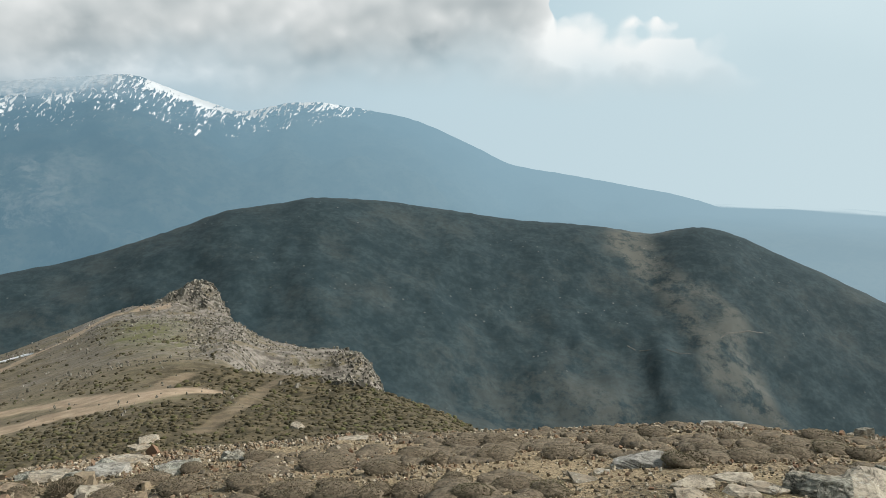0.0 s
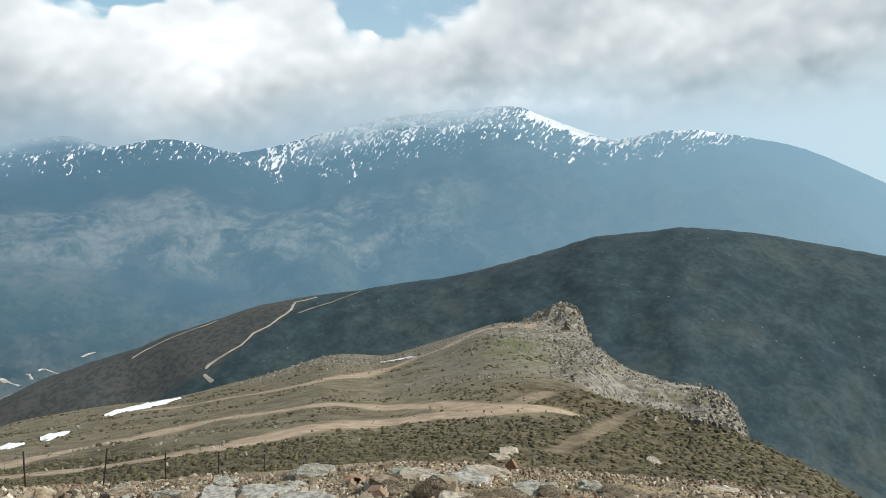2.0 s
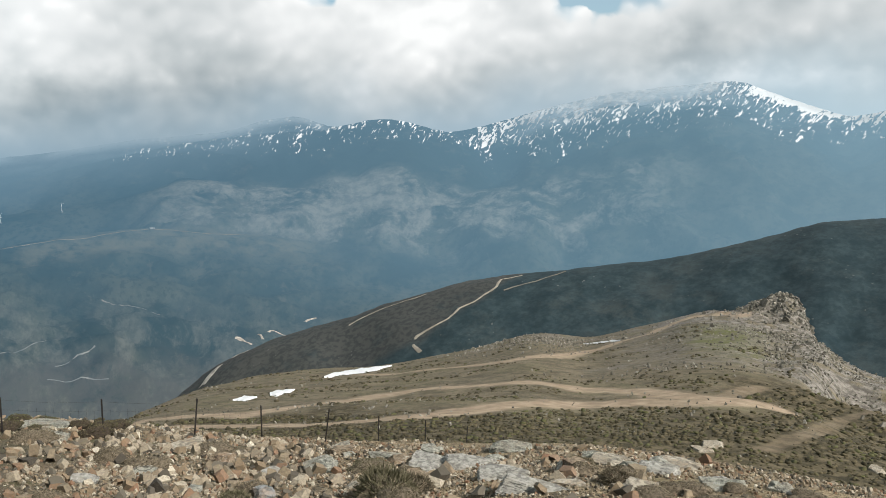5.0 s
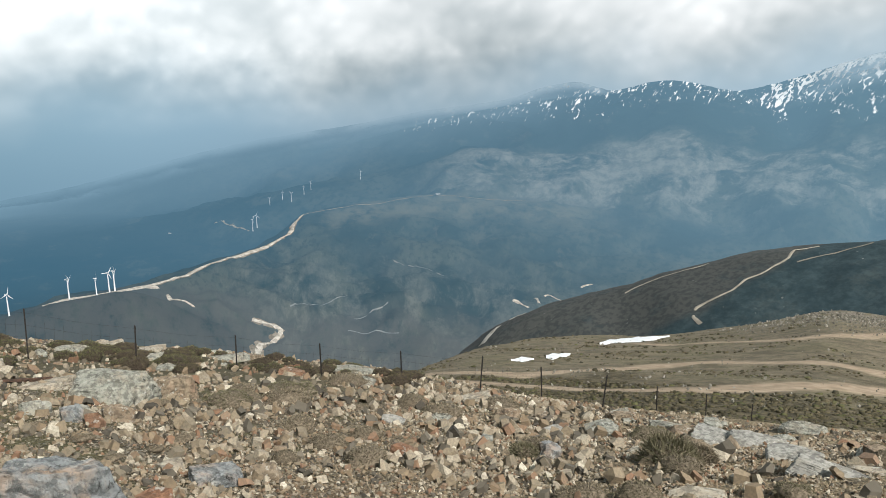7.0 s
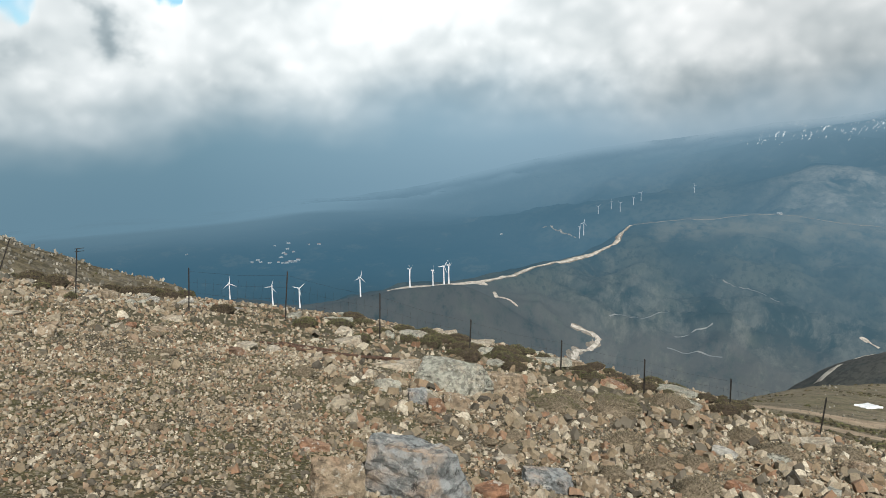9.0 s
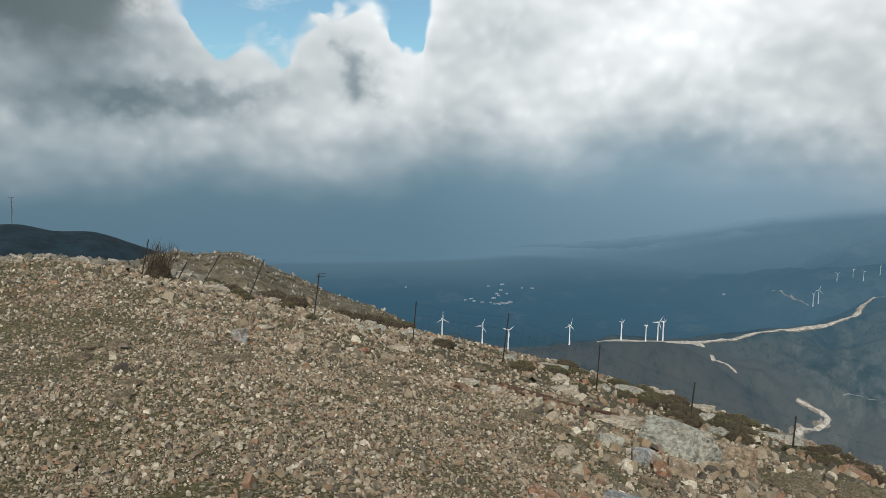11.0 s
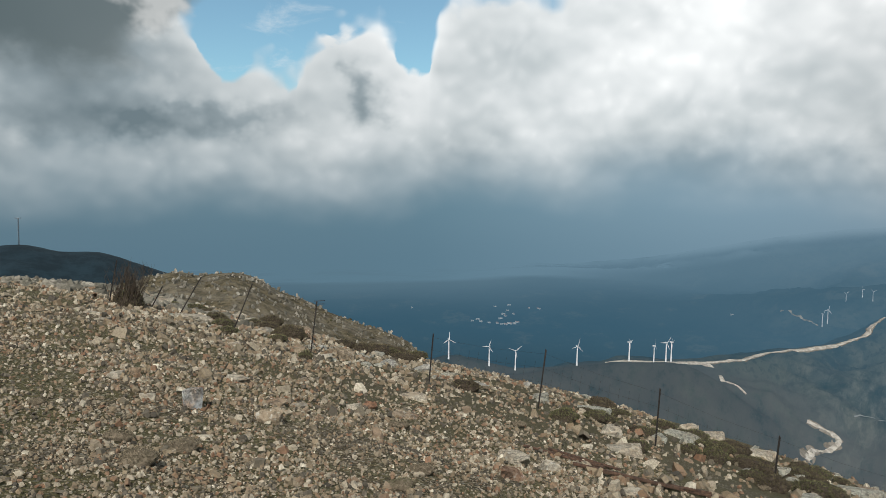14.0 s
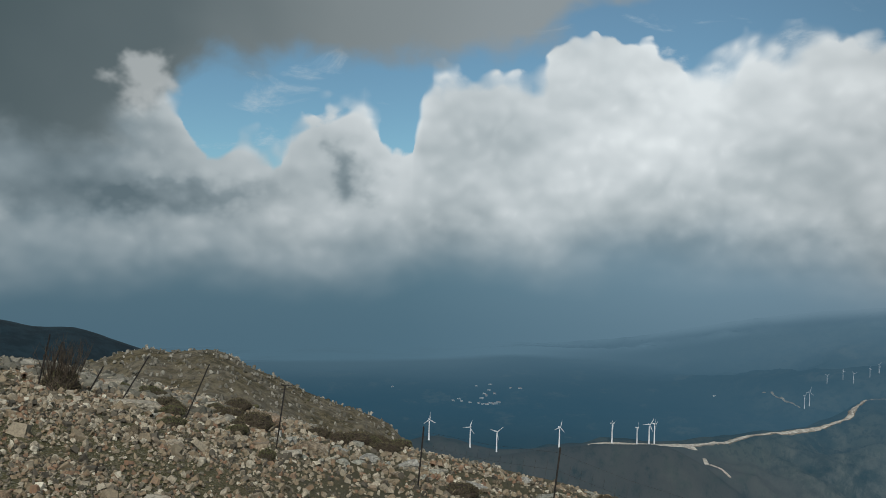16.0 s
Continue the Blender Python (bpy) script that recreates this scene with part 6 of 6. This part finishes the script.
# ---- roads and tracks far off ----
def ribbon(name, points, wide, mat, lift, label):
    """A road draped over the land through points given as (turn, distance)."""
    pts = [Vector((*at(t, r), 0)) for t, r in points]
    path = []
    for i in range(len(pts) - 1):
        p0, p1, p2, p3 = pts[max(i - 1, 0)], pts[i], pts[i + 1], pts[min(i + 2, len(pts) - 1)]
        n = max(2, int((p2 - p1).length / 9))
        for k in range(n):
            u = k / n
            path.append(0.5 * ((2 * p1) + (p2 - p0) * u + (2 * p0 - 5 * p1 + 4 * p2 - p3) * u * u + (3 * p1 - p0 - 3 * p2 + p3) * u ** 3))
    path.append(pts[-1])
    rows = []
    for i, p in enumerate(path):
        way = (path[min(i + 1, len(path) - 1)] - path[max(i - 1, 0)]).normalized()
        side = Vector((-way.y, way.x, 0))
        half = wide / 2 * (1 + 0.6 * noise.noise(Vector((i * 0.35, wide, points[0][0]))))
        rows.append([p + side * half * e for e in (-1.0, -0.4, 0.4, 1.0)])
    flat = [q for row in rows for q in row]
    z = height(np.array([q.x for q in flat]), np.array([q.y for q in flat]))
    verts = [(q.x, q.y, z[i] + (lift if i % 4 in (1, 2) else lift * 0.4)) for i, q in enumerate(flat)]
    faces = [(4 * i + k, 4 * i + k + 1, 4 * i + k + 5, 4 * i + k + 4) for i in range(len(rows) - 1) for k in range(3)]
    ob = new(name, mesh_of(name, verts, faces, mat))
    return tagged(ob, label, "road", kind="structure")


TO_FARM = [(87.0, 1815), (86.0, 1828), (84.1, 1832), (82.1, 1835), (79.9, 1876), (78.1, 1935), (77.1, 2030), (75.6, 2105), (73.6, 2225), (72.2, 2305), (70.9, 2390), (70.6, 2470), (69.9, 2600)]
ribbon("embankment", TO_FARM, 19, SPOIL, 0.5, "brown spoil bank of the service road")
ribbon("embankment", [(74.0, 1730), (73.0, 1720), (72.2, 1694), (72.6, 1672), (73.6, 1632), (74.0, 1580)], 22, SPOIL, 0.5, "brown spoil bank of the switchback")
ribbon("road", TO_FARM, 13, ROAD, 2.2, "pale gravel service road along the wind-farm ridge")
ribbon("road", [(87.2, 1812), (85.4, 1815), (83.5, 1818), (82.2, 1822), (81, 1838), (80.2, 1855)], 26, ROAD, 2.0, "pale levelled gravel ground below the wind turbines")
ribbon("road", [(79.5, 1793), (79.0, 1733), (77.8, 1710)], 8, ROAD, 1.6, "short pale gravel spur road")
ribbon("road", [(74.0, 1730), (73.0, 1723), (72.1, 1696), (72.4, 1674), (73.5, 1635), (73.9, 1585)], 11, ROAD, 1.6, "pale switchback of the gravel road")
ribbon("road", [(57.6, 807), (57.0, 820), (56.3, 833)], 7, ROAD, 0.8, "pale concrete road climbing out of the valley")
ribbon("road", [(55.5, 838), (54.9, 842), (54.3, 836)], 4, ROAD, 0.7, "pale bend of the valley road")
ribbon("road", [(55.1, 1950), (54.96, 1944), (54.5, 1925), (54.0, 1910)], 11, ROAD, 1.8, "pale bend of the valley road")
ribbon("road", [(53.55, 1985), (53.4, 1962), (53.3, 1941)], 7, ROAD, 1.8, "pale bend of the valley road")
ribbon("road", [(52.9, 2020), (52.47, 2044), (51.9, 2010), (51.3, 1995)], 6, ROAD, 1.8, "pale bend of the valley road")
ribbon("road", [(50.3, 2125), (50.0, 2145), (49.5, 2158)], 8, ROAD, 1.8, "pale bend of the valley road")
ribbon("track", [(41.9, 693), (42.5, 705), (42.3, 718), (40.0, 728.5), (39.2, 742), (38.2, 748), (37.4, 762), (36.5, 772), (36.2, 790), (34.7, 802)], 3.0, SPUR_PATH, 0.6, "dirt track along the spur of the dark hill")
ribbon("track", [(47.2, 790), (45.6, 796), (43.8, 797), (42.4, 796), (41.6, 799)], 2.6, SPUR_PATH, 0.6, "dirt track on the crest of the spur")
ribbon("track", [(36.0, 762), (34.4, 772), (33.0, 781), (31.6, 795)], 1.8, PATHWAY, 0.5, "faint dirt track across the dark hill")
ribbon("track", [(70.0, 2560), (67.0, 2700), (63.0, 2790), (61.2, 2850), (60.3, 2870), (57.5, 2880), (54.1, 2904)], 7, FAR_PATH, 1.5, "dirt track over the hill with the hut")
ribbon("track", [(71.3, 1802), (69.2, 1860), (67.2, 1912)], 3.2, FAR_PATH, 1.2, "faint dirt track on the valley side")
ribbon("track", [(66.8, 1793), (65.6, 1822), (64.3, 1857)], 3.2, FAR_PATH, 1.2, "faint dirt track on the valley side")
ribbon("track", [(63.7, 2159), (62.1, 2115), (60.1, 2051)], 3.2, FAR_PATH, 1.2, "faint dirt track on the valley side")
ribbon("track", [(67.3, 1729), (65.6, 1711), (63.6, 1700)], 3.2, FAR_PATH, 1.2, "faint dirt track on the valley side")
ribbon("track", [(75.9, 3332), (74.7, 3225), (73.6, 3126)], 10, FAR_PATH, 2.0, "dirt track to the farther turbines")
ribbon("track", [(-13.3, 737), (-16.0, 737), (-18.6, 747), (-19.5, 776), (-20.8, 803), (-22.7, 836)], 1.1, FAINT, 0.3, "dirt track cut into the dark hillside")


# ---- wind turbines, mast, houses ----
def turbine_model(hub, blade, paint):
    """A three-bladed wind turbine that stands at the origin and faces -y."""
    root = new("wind_turbine")
    bm = bmesh.new()
    sides = 14
    rings = []
    for z, rad in ((-3, 2.0), (0.8, 2.0), (0.8, 1.75), (hub * 0.5, 1.4), (hub, 0.95)):
        rings.append([bm.verts.new((rad * math.cos(2 * math.pi * i / sides), rad * math.sin(2 * math.pi * i / sides), z)) for i in range(sides)])
    for a, b in zip(rings, rings[1:]):
        for i in range(sides):
            bm.faces.new([a[i], a[(i + 1) % sides], b[(i + 1) % sides], b[i]])
    bm.faces.new(rings[-1])
    part("tower", bm, paint, root, "tapered white steel tower", True)
    bm = bmesh.new()
    bmesh.ops.create_cube(bm, size=1, matrix=Matrix.Translation((0, 1.2, hub + 1.1)) @ Matrix.Diagonal((2.6, 7.0, 2.8, 1)))
    bmesh.ops.bevel(bm, geom=bm.edges[:], offset=0.5, segments=2, affect="EDGES")
    part("nacelle", bm, paint, root)
    bm = bmesh.new()
    bmesh.ops.create_uvsphere(bm, u_segments=12, v_segments=8, radius=1.35, matrix=Matrix.Translation((0, -3.0, hub + 1.1)) @ Matrix.Diagonal((1, 1.3, 1, 1)))
    part("hub", bm, paint, root, "", True)
    for k in range(3):
        bm = bmesh.new()
        sect = []
        for z, chord, thick in ((0.8, 1.0, 0.9), (blade * 0.2, 2.2, 0.6), (blade * 0.6, 1.4, 0.3), (blade, 0.4, 0.1)):
            sect.append([bm.verts.new((x * chord, y * thick, z)) for x, y in ((-0.35, 0), (0, -0.5), (0.65, 0), (0, 0.5))])
        for a, b in zip(sect, sect[1:]):
            for i in range(4):
                bm.faces.new([a[i], a[(i + 1) % 4], b[(i + 1) % 4], b[i]])
        bm.faces.new(sect[-1])
        bm.faces.new(sect[0][::-1])
        ob = part("blade", bm, paint, root)
        ob.matrix_local = pose(0, -3.2, hub + 1.1, 0, 120 * k, 0)
    return tagged(root, "white three-bladed wind turbine standing on the ridge", "wind turbine", "wind turbines of the farm")


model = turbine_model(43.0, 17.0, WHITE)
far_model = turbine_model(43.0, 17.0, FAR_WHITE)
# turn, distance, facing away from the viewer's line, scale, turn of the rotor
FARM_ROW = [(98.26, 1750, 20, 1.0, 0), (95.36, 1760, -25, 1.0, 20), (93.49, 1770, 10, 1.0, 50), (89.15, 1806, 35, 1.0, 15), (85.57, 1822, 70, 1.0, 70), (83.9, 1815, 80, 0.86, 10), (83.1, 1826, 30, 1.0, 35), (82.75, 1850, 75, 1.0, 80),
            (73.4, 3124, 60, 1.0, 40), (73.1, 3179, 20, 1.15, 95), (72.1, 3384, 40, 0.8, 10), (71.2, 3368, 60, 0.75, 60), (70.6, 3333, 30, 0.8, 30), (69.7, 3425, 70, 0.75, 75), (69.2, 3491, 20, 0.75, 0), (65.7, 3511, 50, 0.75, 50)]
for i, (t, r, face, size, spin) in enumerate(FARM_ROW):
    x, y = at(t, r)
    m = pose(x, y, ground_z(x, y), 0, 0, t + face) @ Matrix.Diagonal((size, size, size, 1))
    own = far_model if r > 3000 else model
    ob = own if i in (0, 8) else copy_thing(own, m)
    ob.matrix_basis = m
    for child in ob.children:
        if child.name.startswith("blade"):
            child.rotation_euler = (0, child.rotation_euler.y + radians(spin), 0)


def mast(t, r, tall):
    """A slim lattice mast with a cross arm at its head."""
    x, y = at(t, r)
    root = new("radio_mast")
    root.location = (x, y, ground_z(x, y))
    for sx, sy in ((-0.5, -0.5), (0.5, -0.5), (0.0, 0.6)):
        bm = bmesh.new()
        rod(bm, (sx, sy, -2), (sx * 0.7, sy * 0.7, tall), 0.28, 4)
        part("leg", bm, STEEL, root)
    bm = bmesh.new()
    for k in range(14):
        a, b = tall * k / 14, tall * (k + 1) / 14
        rod(bm, (-0.45, -0.45, a), (0.45, -0.45, b), 0.13, 3)
        rod(bm, (0.45, -0.45, a), (0.0, 0.5, b), 0.13, 3)
        rod(bm, (0.0, 0.5, a), (-0.45, -0.45, b), 0.13, 3)
    part("lattice", bm, STEEL, root, "steel cross bracing")
    bm = bmesh.new()
    side = Vector((math.cos(radians(t)), math.sin(radians(t)), 0))
    rod(bm, Vector((0, 0, tall)) - side * 3.2, Vector((0, 0, tall)) + side * 2.6, 0.7, 4)
    part("cross_arm", bm, STEEL, root, "cross arm at the head")
    return tagged(root, "slim grey lattice mast on the dark hilltop", "mast")


mast(126.46, 850, 25.0)


def house(t, r, long, deep, tall, turn, flat):
    """A small whitewashed house with a roof, door and windows."""
    x, y = at(t, r)
    root = new("house")
    root.location, root.rotation_euler = (x, y, ground_z(x, y)), (0, 0, radians(t + turn))
    bm = bmesh.new()
    bmesh.ops.create_cube(bm, size=1, matrix=Matrix.Translation((0, 0, tall / 2 - 1)) @ Matrix.Diagonal((long, deep, tall + 2, 1)))
    part("wall", bm, PLASTER, root)
    bm = bmesh.new()
    if flat:
        bmesh.ops.create_cube(bm, size=1, matrix=Matrix.Translation((0, 0, tall + 0.25)) @ Matrix.Diagonal((long + 0.5, deep + 0.5, 0.5, 1)))
        part("roof", bm, PLASTER, root)
    else:
        p = [(sx * (long / 2 + 0.4), sy * (deep / 2 + 0.4), tall) for sx in (-1, 1) for sy in (-1, 1)] + [(sx * (long / 2 + 0.4), 0, tall + deep * 0.28) for sx in (-1, 1)]
        v = [bm.verts.new(q) for q in p]
        for f in ((0, 2, 5, 4), (1, 4, 5, 3), (0, 4, 1), (2, 3, 5), (0, 1, 3, 2)):
            bm.faces.new([v[i] for i in f])
        part("roof", bm, TILE, root, "low tiled roof")
    for k in (-0.3, 0.3):
        bm = bmesh.new()
        bmesh.ops.create_cube(bm, size=1, matrix=Matrix.Translation((long * k, -deep / 2, tall * 0.55)) @ Matrix.Diagonal((1.2, 0.2, 1.4, 1)))
        part("window", bm, WINDOW, root)
    bm = bmesh.new()
    bmesh.ops.create_cube(bm, size=1, matrix=Matrix.Translation((0, -deep / 2, 1.1)) @ Matrix.Diagonal((1.2, 0.2, 2.2, 1)))
    part("door", bm, WINDOW, root)
    return tagged(root, "whitewashed village house with a flat roof" if flat else "whitewashed house with a low tiled roof", "house", "houses of the valley village")


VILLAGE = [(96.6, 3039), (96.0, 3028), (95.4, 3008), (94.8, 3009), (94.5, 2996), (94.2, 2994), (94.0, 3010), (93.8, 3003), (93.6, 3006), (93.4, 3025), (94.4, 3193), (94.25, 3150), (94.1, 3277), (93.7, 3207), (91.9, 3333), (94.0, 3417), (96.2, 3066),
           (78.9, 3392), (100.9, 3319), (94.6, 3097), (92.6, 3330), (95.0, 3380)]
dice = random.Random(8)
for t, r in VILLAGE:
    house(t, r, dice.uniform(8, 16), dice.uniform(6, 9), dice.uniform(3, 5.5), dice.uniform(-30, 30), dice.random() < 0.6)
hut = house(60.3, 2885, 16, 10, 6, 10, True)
tagged(hut, "lone pale hut on the rounded hilltop", "hut")
